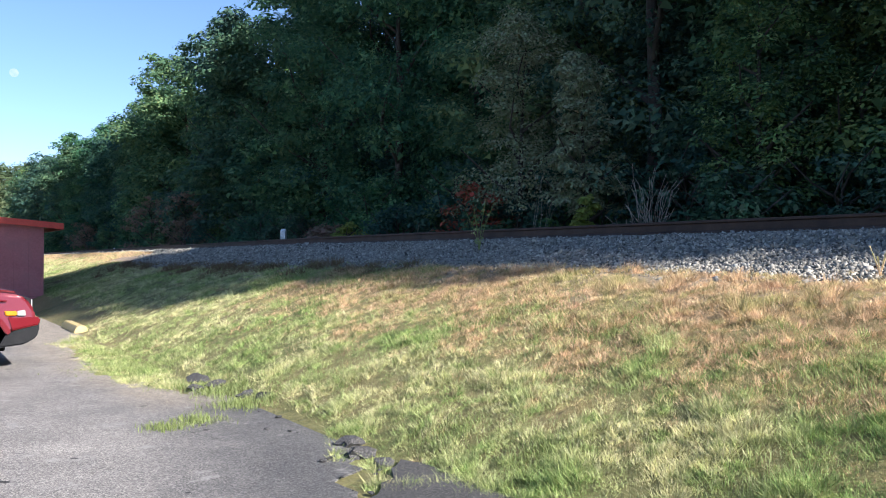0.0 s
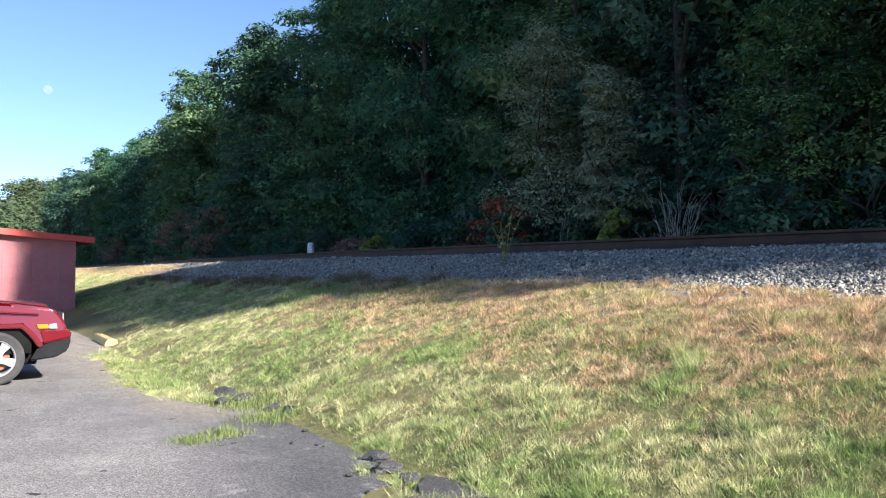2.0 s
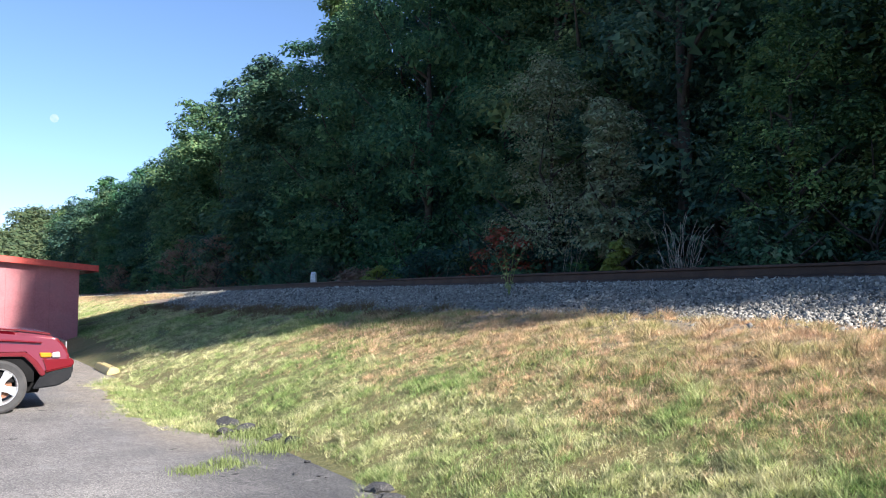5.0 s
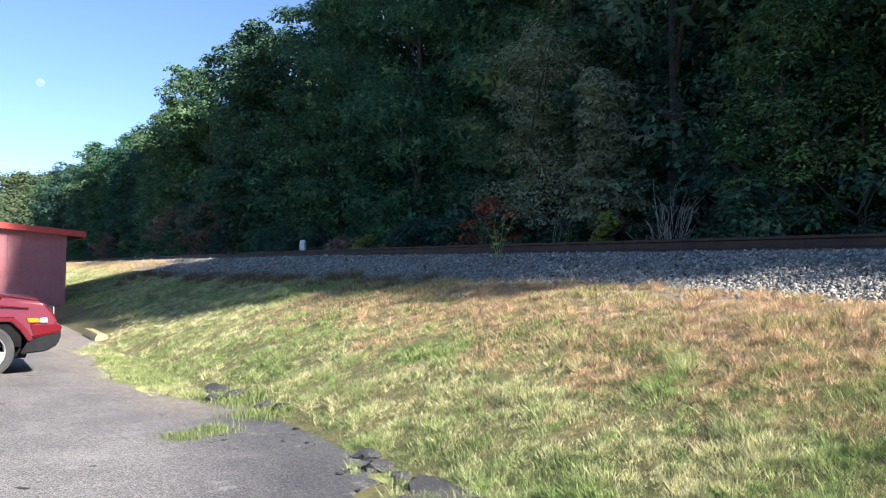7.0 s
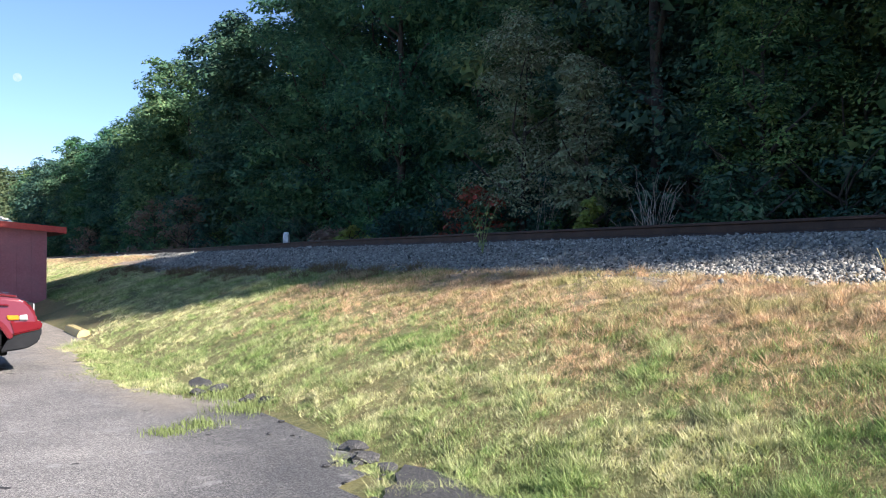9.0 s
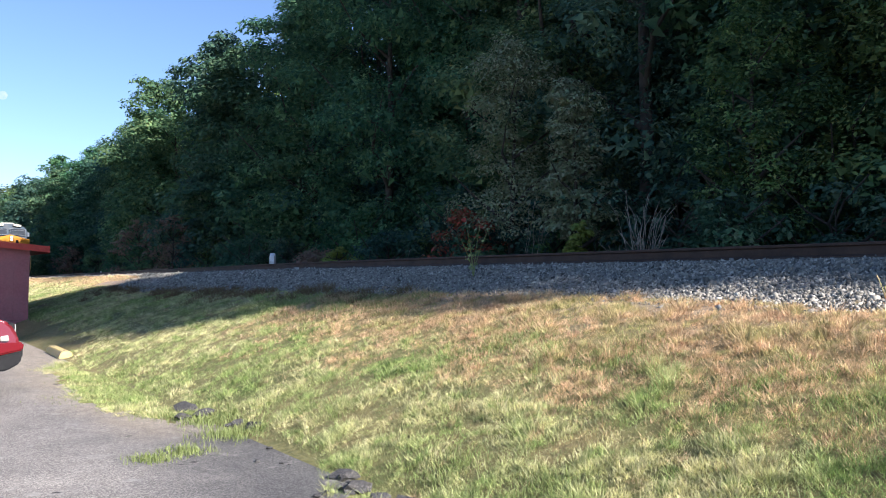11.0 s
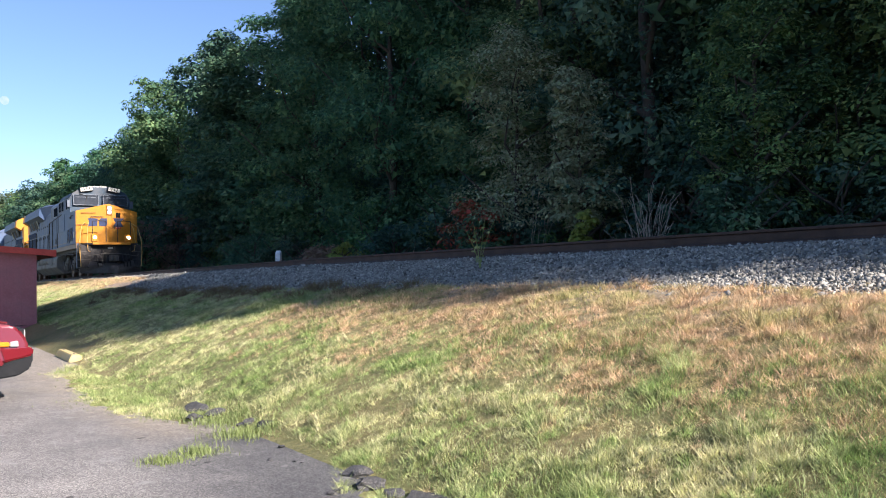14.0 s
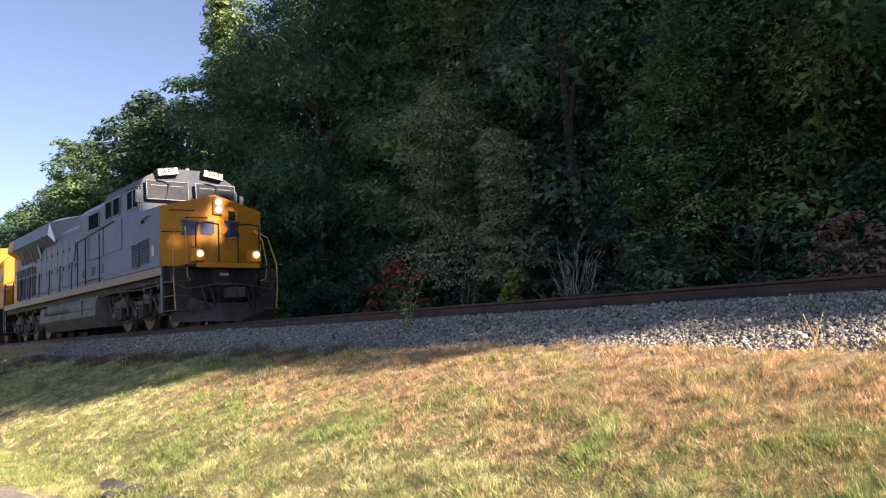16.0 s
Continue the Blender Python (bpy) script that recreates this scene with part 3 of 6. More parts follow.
M["ink"] = worn("black_ink", [(0.3, (0.008, 0.008, 0.008)), (0.7, (0.015, 0.015, 0.015))], 3, 30, 0.8, spec=0.05)
M["sign_red"] = worn("red_sign", [(0.3, (0.5, 0.02, 0.03)), (0.7, (0.6, 0.03, 0.04))], 3, 30, 0.5)
M["sign_pale"] = worn("pale_lettering", [(0.3, (0.38, 0.38, 0.35)), (0.7, (0.48, 0.47, 0.44))], 3, 30, 0.5)


def wheelset(x, root):
    ws = new("wheelset")
    ws.parent = root
    ws.matrix_basis = pose(x, 0, 0.53)
    part("axle", cyl((0, -0.72, 0), (0, 0.72, 0), 0.1), "loco_black", ws)
    for sgn in (-1, 1):
        bm = bmesh.new()
        add_cyl(bm, (0, sgn * 0.70, 0), (0, sgn * 0.82, 0), 0.53, 0.52, 32)
        add_cyl(bm, (0, sgn * 0.655, 0), (0, sgn * 0.70, 0), 0.56, 0.56, 32)
        add_cyl(bm, (0, sgn * 0.815, 0), (0, sgn * 0.845, 0), 0.16, 0.13, 16)
        for k in range(8):
            a = k * math.pi / 4
            add_cyl(bm, (0.33 * math.cos(a), sgn * 0.81, 0.33 * math.sin(a)), (0.33 * math.cos(a), sgn * 0.828, 0.33 * math.sin(a)), 0.035, None, 8)
        part("wheel", bm, "wheel_rust", ws, smooth_by=40)
    return ws


def bogie(xs, root):
    """Side frames with axle boxes, springs, links and brake gear round three axles."""
    bg = new("bogie")
    bg.parent = root
    x0, x1, xm = max(xs) + 0.75, min(xs) - 0.75, sum(xs) / 3
    for sg in (-1, 1):
        bm = prism([(x1, 0.62), (x1 + 0.25, 0.78), (x0 - 0.25, 0.78), (x0, 0.62), (x0, 0.82), (x0 - 0.5, 1.02), (xm + 0.9, 1.04), (xm + 0.5, 0.92), (xm - 0.5, 0.92), (xm - 0.9, 1.04), (x1 + 0.5, 1.02), (x1, 0.82)], "y", sg * 0.95, sg * 1.13, 0.015)
        part("side_frame", bm, "truck_grey", bg)
        for x in xs:
            bm = box(x - 0.24, x + 0.24, sg * 0.94, sg * 1.2, 0.36, 0.74, 0.04)
            add_cyl(bm, (x, sg * 1.18, 0.53), (x, sg * 1.27, 0.53), 0.15, 0.12, 16)
            for b in (-1, 1):
                add_box(bm, x + b * 0.3 - 0.05, x + b * 0.3 + 0.05, sg * 0.96, sg * 1.16, 0.42, 0.85, 0.01)
            part("axle_box", bm, "truck_grey", bg)
            bm = tube([(x + 0.36 + 0.07 * math.cos(k * 1.05), sg * 1.08 + 0.07 * math.sin(k * 1.05), 0.6 + 0.012 * k) for k in range(22)], 0.018, 5)
            part("spring", bm, "loco_black", bg)
            part("link", tube([(x - 0.65, sg * 1.2, 0.95), (x - 0.28, sg * 1.22, 0.6), (x - 0.1, sg * 1.22, 0.45)], 0.045, 6), "truck_grey", bg)
        for xa, xb in zip(xs, xs[1:]):
            xc = (xa + xb) / 2
            part("brake_cylinder", add_cyl(cyl((xc - 0.3, sg * 1.16, 1.02), (xc + 0.22, sg * 1.16, 0.9), 0.13, 0.13, 14), (xc + 0.2, sg * 1.16, 0.9), (xc + 0.5, sg * 1.16, 0.8), 0.035), "truck_grey", bg, smooth_by=40)
            part("brake_rod", tube([(xc - 0.55, sg * 1.2, 0.3), (xc + 0.1, sg * 1.2, 0.27), (xc + 0.55, sg * 1.2, 0.32)], 0.025, 6), "loco_black", bg)
            part("damper", tube([(xc + 0.1, sg * 1.18, 0.5), (xc + 0.3, sg * 1.24, 1.2)], 0.05, 8), "truck_grey", bg)
        part("sand_pipe", tube([(x0 - 0.1, sg * 1.05, 1.25), (x0 + 0.02, sg * 1.0, 0.6), (x0 - 0.12, sg * 0.8, 0.15)], 0.022, 6), "loco_black", bg)
    part("bolster", box(x1 + 0.2, x0 - 0.2, -0.9, 0.9, 0.7, 1.1, 0.03), "loco_black", bg)
    return bg


def window_panel(root, m, w, h, name="window", rim=0.035, glass="dark_glass"):
    """A glazed opening in its own plane (x to the right, z up, facing -y)."""
    win = new(name)
    win.parent = root
    win.matrix_basis = m
    bm = bmesh.new()
    for a, b, c, d in ((-w / 2 - rim, w / 2 + rim, h / 2, h / 2 + rim), (-w / 2 - rim, w / 2 + rim, -h / 2 - rim, -h / 2), (-w / 2 - rim, -w / 2, -h / 2, h / 2), (w / 2, w / 2 + rim, -h / 2, h / 2)):
        add_box(bm, a, b, -0.03, 0.02, c, d, 0.008)
    part("rim", bm, "seal", win)
    part("pane", box(-w / 2, w / 2, -0.012, 0.01, -h / 2, h / 2), glass, win)
    return win


def louver(root, m, w, h, n, name="louver"):
    lv = new(name)
    lv.parent = root
    lv.matrix_basis = m
    part("backing", box(-w / 2, w / 2, -0.008, 0.01, -h / 2, h / 2), "loco_black", lv)
    bm = bmesh.new()
    for a, b, c, d in ((-w / 2, w / 2, h / 2 - 0.03, h / 2), (-w / 2, w / 2, -h / 2, -h / 2 + 0.03), (-w / 2, -w / 2 + 0.03, -h / 2, h / 2), (w / 2 - 0.03, w / 2, -h / 2, h / 2)):
        add_box(bm, a, b, -0.035, 0.0, c, d)
    part("frame", bm, "loco_grey", lv)
    for k in range(n):
        z = -h / 2 + 0.05 + (h - 0.1) * (k + 0.5) / n
        part("slat", prism([(-0.03, z - 0.012), (0.0, z + 0.012), (0.0, z + 0.02), (-0.03, z - 0.004)], "x", -w / 2 + 0.03, w / 2 - 0.03), "loco_grey", lv)


def side(x, z, sg=-1, y=1.55):
    """The plane of a side wall, sg -1: the right-hand side."""
    return pose(x, sg * y, z, 0, 0, 0 if sg < 0 else 180)


def paint_by_normal(ob, rules, mats):
    me = ob.data
    me.materials.clear()
    for k in mats:
        me.materials.append(M[k])
    for p in me.polygons:
        p.material_index = rules(p.normal, p.center)


def make_locomotive(number="", label=""):
    L = thing("locomotive", None, label, "locomotive", "locomotives of the train")
    # underframe, walkway and sill
    part("underframe", box(-21.0, 0.7, -1.35, 1.35, 1.28, 1.6, 0.02), "loco_black", L)
    part("walkway", box(-21.1, 0.1, -1.53, 1.53, 1.6, 1.68, 0.01), "loco_black", L)
    for sg in (-1, 1):
        part("side_sill", box(-20.6, 0.1, sg * 1.5, sg * 1.56, 1.46, 1.7, 0.01), "sill_tan", L)
    # nose with a ridge down its middle
    bm = bmesh.new()
    prof = [(-1.56, 1.72), (-1.56, 3.43), (0.0, 3.82), (1.56, 3.43), (1.56, 1.72), (0.0, 1.72)]
    front = [bm.verts.new((0.28 if abs(y) < 0.1 else 0.0, y, z)) for y, z in prof]
    back = [bm.verts.new((-1.6, y, z + (0.06 if z > 2 else 0))) for y, z in prof]
    bm.faces.new((front[0], front[1], front[2], front[5]))
    bm.faces.new((front[5], front[2], front[3], front[4]))
    for i in range(6):
        bm.faces.new((front[i], back[i], back[(i + 1) % 6], front[(i + 1) % 6]))
    bm.faces.new(back)
    bmesh.ops.recalc_face_normals(bm, faces=bm.faces[:])
    bmesh.ops.bevel(bm, geom=[e for e in bm.edges if all(v.co.x > -1 for v in e.verts)], offset=0.025, segments=2, affect="EDGES")
    nose = part("nose", bm, "loco_yellow", L, "faded yellow nose")
    paint_by_normal(nose, lambda n, c: 0 if n.x > 0.5 else 2 if n.z > 0.6 else 1, ("loco_yellow", "loco_grey", "loco_black"))
    slope = math.degrees(math.atan2(0.28, 1.56))

    def on_nose(y, z, out=0.0):
        return pose(0.28 * (1 - abs(y) / 1.56) + out, y, z, 0, 0, 90 + (slope if y > 0 else -slope))

    # door in the nose, with its window, handle and red notice
    door = part("nose_door", box(-0.33, 0.33, -0.025, 0.01, -0.82, 0.82, 0.012), "loco_yellow", L, m=on_nose(0.52, 2.66))
    part("door_window", add_box(box(-0.12, 0.12, -0.035, -0.02, 0.42, 0.7, 0.03), -0.1, 0.1, -0.04, -0.03, 0.44, 0.68, 0.004), "ink", door)
    part("handle", tube([(-0.24, -0.02, -0.2), (-0.24, -0.09, -0.2), (-0.24, -0.09, 0.02), (-0.24, -0.02, 0.02)], 0.015), "loco_black", door)
    part("notice", box(-0.14, 0.14, -0.032, -0.026, -0.16, -0.04), "sign_red", door)
    for z in (-0.085, -0.125):
        part("notice_line", box(-0.11, 0.11, -0.036, -0.033, z, z + 0.015), "sign_pale", door)
    for z in (-0.6, 0.0, 0.6):
        part("hinge", box(0.3, 0.38, -0.05, -0.02, z - 0.05, z + 0.05, 0.008), "loco_yellow", door)
    # emblem as plain dark blue shapes
    emb = new("emblem")
    emb.parent = L
    emb.matrix_basis = on_nose(-0.42, 2.83)
    part("emblem_shape", prism([(-0.58 + 0.06 * math.sin(math.pi * k / 6), -0.22 + 0.44 * k / 6) for k in range(7)][::-1] + [(-0.5, -0.22), (-0.12, -0.2), (-0.08, 0.2)], "y", -0.012, -0.004), "loco_navy", emb)
    part("emblem_shape", prism([(-0.02, -0.2), (0.3, -0.22), (0.38, -0.12), (0.38, 0.21), (0.06, 0.22), (-0.02, 0.1)], "y", -0.012, -0.004), "loco_navy", emb)
    part("emblem_shape", prism([(-0.3, 0.23), (0.3, 0.23), (0.14, 0.0), (0.3, -0.23), (-0.3, -0.23), (-0.14, 0.0)], "y", -0.034, -0.028), "loco_navy", L, m=on_nose(0.52, 2.83))
    # headlight pair
    hl = part("headlight", box(-0.15, 0.15, -0.07, 0.02, -0.26, 0.26, 0.02), "loco_yellow", L, m=on_nose(0.0, 3.5, 0.0))
    hl.matrix_basis = pose(0.27, 0.06, 3.48, 0, 0, 90)
    part("lens_plate", box(-0.12, 0.12, -0.078, -0.07, -0.23, 0.23), "tank_grey", hl)
    for z in (-0.11, 0.11):
        part("lens", cyl((0, -0.07, z), (0, -0.1, z), 0.095, 0.085, 20), "lamp_head", hl)
    for y, z, w in ((-0.95, 3.32, 0.34), (-1.25, 2.7, 0.26), (-0.55, 3.12, 0.3)):
        part("grab_iron", tube([(-w, 0, 0), (-w, -0.07, 0), (w, -0.07, 0), (w, 0, 0)], 0.014), "loco_black", L, m=on_nose(y, z) @ pose(0, 0, 0))
    # front platform, ditch lights, rails
    part("front_platform", box(0.0, 1.1, -1.25, 1.25, 1.6, 1.68, 0.01), "loco_black", L)
    part("platform_edge", box(1.08, 1.14, -0.95, 0.95, 1.6, 1.74, 0.01), "loco_yellow", L, "yellow edge strip")
    for y in (-0.84, 0.84):
        d = part("ditch_light", box(0.86, 1.14, y - 0.16, y + 0.16, 1.76, 2.14, 0.025), "loco_yellow", L)
        part("lens", cyl((1.13, y, 1.98), (1.17, y, 1.98), 0.085, 0.075, 20), "lamp", d)
    for a, b in ((-0.95, -0.28), (0.3, 0.95)):
        part("front_rail", tube([(1.1, a, 1.65), (1.1, a, 2.82), (1.1, (a + b) / 2, 2.86), (1.1, b, 2.82), (1.1, b, 1.65)], 0.024), "loco_black", L)
    part("safety_chain", tube([(1.1, -0.28, 2.6), (1.1, 0.0, 2.45), (1.1, 0.3, 2.6)], 0.01, 5), "loco_black", L)
    for sg in (-1, 1):
        part("corner_rail", tube([(1.02, sg * 1.5, 0.45), (1.02, sg * 1.55, 1.2), (0.98, sg * 1.55, 1.75), (0.7, sg * 1.42, 2.55), (0.32, sg * 1.2, 2.78), (0.12, sg * 1.1, 2.78)], 0.02), "rail_yellow", L, "yellow handrail")
        part("corner_rail", tube([(0.95, sg * 1.05, 1.25), (1.06, sg * 1.16, 1.3), (1.06, sg * 1.2, 1.75), (0.9, sg * 1.15, 2.45), (0.6, sg * 1.05, 2.78)], 0.018), "rail_yellow", L, "yellow handrail")
        # step well
        bm = box(0.1, 0.16, sg * 1.0, sg * 1.52, 0.4, 1.6)
        add_box(bm, 0.9, 0.96, sg * 1.0, sg * 1.5, 0.4, 1.6)
        add_box(bm, 0.1, 0.96, sg * 1.0, sg * 1.03, 0.4, 1.6)
        part("step_well", bm, "loco_black", L)
        for z in (0.42, 0.82, 1.22):
            part("step", box(0.12, 0.98, sg * 1.05, sg * 1.53, z, z + 0.035, 0.006), "truck_grey", L)
        part("corner_post", box(-0.02, 0.1, sg * 1.44, sg * 1.54, 0.4, 1.72, 0.01), "loco_grey", L)
    part("pilot_plate", box(0.7, 0.8, -1.25, 1.25, 0.75, 1.62, 0.01), "loco_black", L)
    bm = bmesh.new()
    low = [bm.verts.new(p) for p in ((0.75, -1.52, 0.12), (1.35, -0.25, 0.1), (1.35, 0.25, 0.1), (0.75, 1.52, 0.12))]
    mid = [bm.verts.new(p) for p in ((0.85, -1.52, 0.55), (1.25, -0.3, 0.5), (1.25, 0.3, 0.5), (0.85, 1.52, 0.55))]
    top = [bm.verts.new(p) for p in ((0.82, -1.5, 0.92), (1.12, -0.55, 0.62), (1.12, 0.55, 0.62), (0.82, 1.5, 0.92))]
    for a, b in ((low, mid), (mid, top)):
        for i in range(3):
            bm.faces.new((a[i], a[i + 1], b[i + 1], b[i]))
    bmesh.ops.solidify(bm, geom=bm.faces[:], thickness=0.04)
    part("snow_plow", bm, "plow", L, "scuffed dark steel plow")
    cp = part("coupler", prism([(0.8, -0.12), (1.35, -0.12), (1.45, -0.22), (1.68, -0.2), (1.72, -0.05), (1.55, 0.02), (1.6, 0.14), (1.72, 0.2), (1.5, 0.26), (1.35, 0.14), (0.8, 0.12)], "z", 0.74, 1.02, 0.015), "truck_grey", L)
    part("coupler_pocket", box(0.72, 1.0, -0.3, 0.3, 0.62, 1.14, 0.03), "loco_black", L)
    part("uncoupling_bar", tube([(1.0, -1.4, 1.12), (1.16, -1.25, 1.0), (1.2, -0.4, 1.14), (1.2, 0.3, 1.14), (1.16, 1.25, 1.0), (1.0, 1.4, 1.12)], 0.018), "truck_grey", L)
    for y, x2 in ((-0.75, 1.3), (-0.5, 1.25), (0.55, 1.28), (0.72, 1.25), (0.9, 1.22)):
        part("air_hose", tube([(0.8, y, 1.15), (0.98, y, 1.1), (1.1, y, 0.9), (x2 - 0.06, y + 0.03, 0.62), (x2 - 0.1, y + 0.05, 0.45)], 0.028, 8), "loco_black", L)
    part("jumper_cable", tube([(0.82, -0.42, 1.42), (1.05, -0.4, 1.22), (1.15, -0.2, 1.1), (1.15, 0.05, 1.25), (1.0, 0.15, 1.5), (0.82, 0.12, 1.52)], 0.024, 8), "loco_black", L)
    part("number_tag", box(0.81, 0.83, -0.14, 0.12, 1.4, 1.48), "sign_pale", L)
    for y in (-1.05, 1.05):
        part("pilot_lamp", cyl((0.8, y, 1.38), (0.9, y, 1.38), 0.1, 0.09, 16), "truck_grey", L)
    # cab
    prof = [(-1.55, 1.7), (1.55, 1.7), (1.55, 4.28), (1.38, 4.58), (0.95, 4.82), (0.5, 4.92), (-0.5, 4.92), (-0.95, 4.82), (-1.38, 4.58), (-1.55, 4.28)]
    bm = prism(prof, "x", -5.2, -1.42)
    for v in bm.verts:
        if v.co.x > -2 and v.co.z > 3:
            v.co.x -= 0.32 * (v.co.z - 3.45) / 1.3
    bmesh.ops.bevel(bm, geom=bm.edges[:], offset=0.03, segments=2, affect="EDGES")
    cabo = part("cab", bm, "loco_grey", L)
    paint_by_normal(cabo, lambda n, c: 1 if (c.z > 3.3 and (n.x > 0.5 or n.z > 0.35)) else 0, ("loco_grey", "loco_blue"))
    tilt = math.degrees(math.atan2(0.32, 2.95))
    for y in (-0.76, 0.76):
        w = window_panel(L, pose(-1.53, y, 4.16, 0, 0, 90) @ pose(0, 0, 0, -tilt, 0, 0) @ pose(0, -0.03, 0), 1.24, 0.54, "windshield", 0.035, "windshield_glass")
        part("wiper", tube([(-0.1, -0.04, -0.3), (0.0, -0.06, -0.05), (0.02, -0.05, 0.18)], 0.01, 5), "loco_black", w)
        part("sun_visor", box(-0.5, 0.5, -0.016, -0.013, 0.14, 0.16), "seal", w)
        part("wiper_arm", tube([(-0.35, -0.06, 0.3), (-0.1, -0.05, 0.27), (0.1, -0.05, 0.16)], 0.012, 5), "loco_black", w)
        nb = part("number_board", box(-0.33, 0.33, -0.1, 0.2, -0.12, 0.12, 0.012), "loco_black", L, m=pose(-1.64, 0.72 * (1 if y > 0 else -1), 4.76, 0, 0, 90) @ pose(0, 0, 0, -4, 9 if y > 0 else -9, 0))
        part("board_face", box(-0.31, 0.31, -0.106, -0.1, -0.1, 0.1), "board_white", nb, "lit white number face")
        if number:
            cu = bpy.data.curves.new("digits", "FONT")
            cu.body, cu.size, cu.align_x, cu.align_y, cu.extrude = number, 0.25, "CENTER", "CENTER", 0.002
            cu.space_character = 1.15
            cu.materials.append(M["ink"])
            tx = new("digits", cu)
            tx.parent = nb
            tx.matrix_basis = pose(0, -0.109, 0, 90, 0, 0)
    part("air_conditioner", box(-3.6, -2.3, -0.55, 0.55, 4.88, 5.03, 0.05, 2), "sign_pale", L, "pale roof unit")
    part("antenna", cyl((-2.1, 0.1, 4.88), (-2.1, 0.1, 5.02), 0.09, 0.06, 12), "sign_pale", L)
    part("horn", tube([(-4.6, 0.0, 4.88), (-4.6, 0.0, 5.0), (-4.2, 0.0, 5.02)], 0.05, 8), "loco_black", L)
    for sg in (-1, 1):
        for x, w in ((-1.95, 0.46), (-2.5, 0.46), (-3.8, 0.62), (-4.62, 0.62)):
            window_panel(L, side(x, 3.96, sg, 1.555), w, 0.52, "side_window")
        part("rain_gutter", tube([(-1.75, sg * 1.58, 4.3), (-2.9, sg * 1.58, 4.32)], 0.02, 6), "loco_blue", L)
        part("mirror", box(-1.55, -1.5, sg * 1.56, sg * 1.72, 3.75, 4.15, 0.015), "seal", L)
        louver(L, side(-1.2, 2.25, sg, 1.56), 0.62, 0.72, 9)
        louver(L, side(-2.0, 2.2, sg, 1.56), 0.62, 0.72, 9)
        part("cab_grab", tube([(-1.05, sg * 1.56, 3.2), (-1.05, sg * 1.64, 3.2), (-0.75, sg * 1.64, 3.24), (-0.75, sg * 1.56, 3.24)], 0.014, 6), "loco_black", L)
        part("data_plate", box(-0.62, -0.44, sg * 1.555, sg * 1.57, 2.05, 2.35), "sign_pale", L)
        part("marker_box", box(-1.4, -1.25, sg * 1.55, sg * 1.63, 3.1, 3.2, 0.02), "loco_black", L)
    # auxiliary cab behind, same height, flush
    prof2 = [(-1.48, 1.7), (1.48, 1.7), (1.48, 4.24), (1.2, 4.5), (0.8, 4.62), (-0.8, 4.62), (-1.2, 4.5), (-1.48, 4.24)]
    part("equipment_cab", prism(prof2, "x", -8.3, -5.22, 0.02), "loco_grey", L)
    for sg in (-1, 1):
        window_panel(L, side(-6.5, 3.85, sg, 1.485), 1.15, 0.5, "equipment_window")
        for x in (-3.3, -4.2, -5.2, -6.2, -7.2):
            part("body_door", box(x - 0.92, x, sg * (1.48 if x < -5.3 else 1.55), sg * (1.505 if x < -5.3 else 1.572), 2.55, 3.5, 0.008), "loco_grey", L)
        for x in (-5.4, -6.6, -7.7):
            for k in range(5):
                part("vent_slot", box(x - 0.2, x + 0.2, sg * 1.482, sg * 1.50, 2.0 + 0.06 * k, 2.03 + 0.06 * k), "loco_black", L)
        part("body_seam", box(-8.2, -2.6, sg * 1.5, sg * (1.562), 1.86, 1.88), "sill_tan", L)
        # raised rail past the equipment cab
        part("upper_rail", tube([(-8.9, sg * 1.5, 2.72), (-8.35, sg * 1.58, 3.3), (-7.5, sg * 1.58, 3.34), (-4.0, sg * 1.6, 3.52)], 0.022), "loco_black", L)
        for x in (-8.2, -7.2, -5.6):
            part("stanchion", tube([(x, sg * 1.57, 1.7), (x, sg * 1.58, 3.34)], 0.022), "loco_black", L)
    # long hood with doors
    prof3 = [(-1.12, 1.68), (1.12, 1.68), (1.12, 4.05), (0.85, 4.3), (-0.85, 4.3), (-1.12, 4.05)]
    part("long_hood", prism(prof3, "x", -19.7, -8.32, 0.02), "loco_grey", L)
    part("hood_end", prism([(-1.13, 1.68), (1.13, 1.68), (1.13, 4.05), (0.85, 4.3), (-0.85, 4.3), (-1.13, 4.05)], "x", -20.6, -19.72, 0.03), "loco_yellow", L, "faded yellow hood end")
    for sg in (-1, 1):
        for i in range(9):
            x = -8.45 - i * 0.86
            d = part("hood_door", box(x - 0.82, x, sg * 1.12, sg * 1.15, 1.95, 3.78, 0.01), "loco_grey", L)
            part("latch", box(x - 0.76, x - 0.68, sg * 1.15, sg * 1.175, 2.6, 2.75, 0.006), "loco_black", d)
            part("latch", box(x - 0.76, x - 0.68, sg * 1.15, sg * 1.175, 3.3, 3.42, 0.006), "loco_black", d)
        for i in range(7):
            x = -16.45 - i * 0.47
            g = part("radiator_grille", box(x - 0.4, x, sg * 1.12, sg * 1.155, 1.95, 3.2, 0.01), "loco_black", L)
            part("grille_post", box(x - 0.46, x - 0.4, sg * 1.12, sg * 1.19, 1.9, 3.25, 0.008), "loco_grey", g)
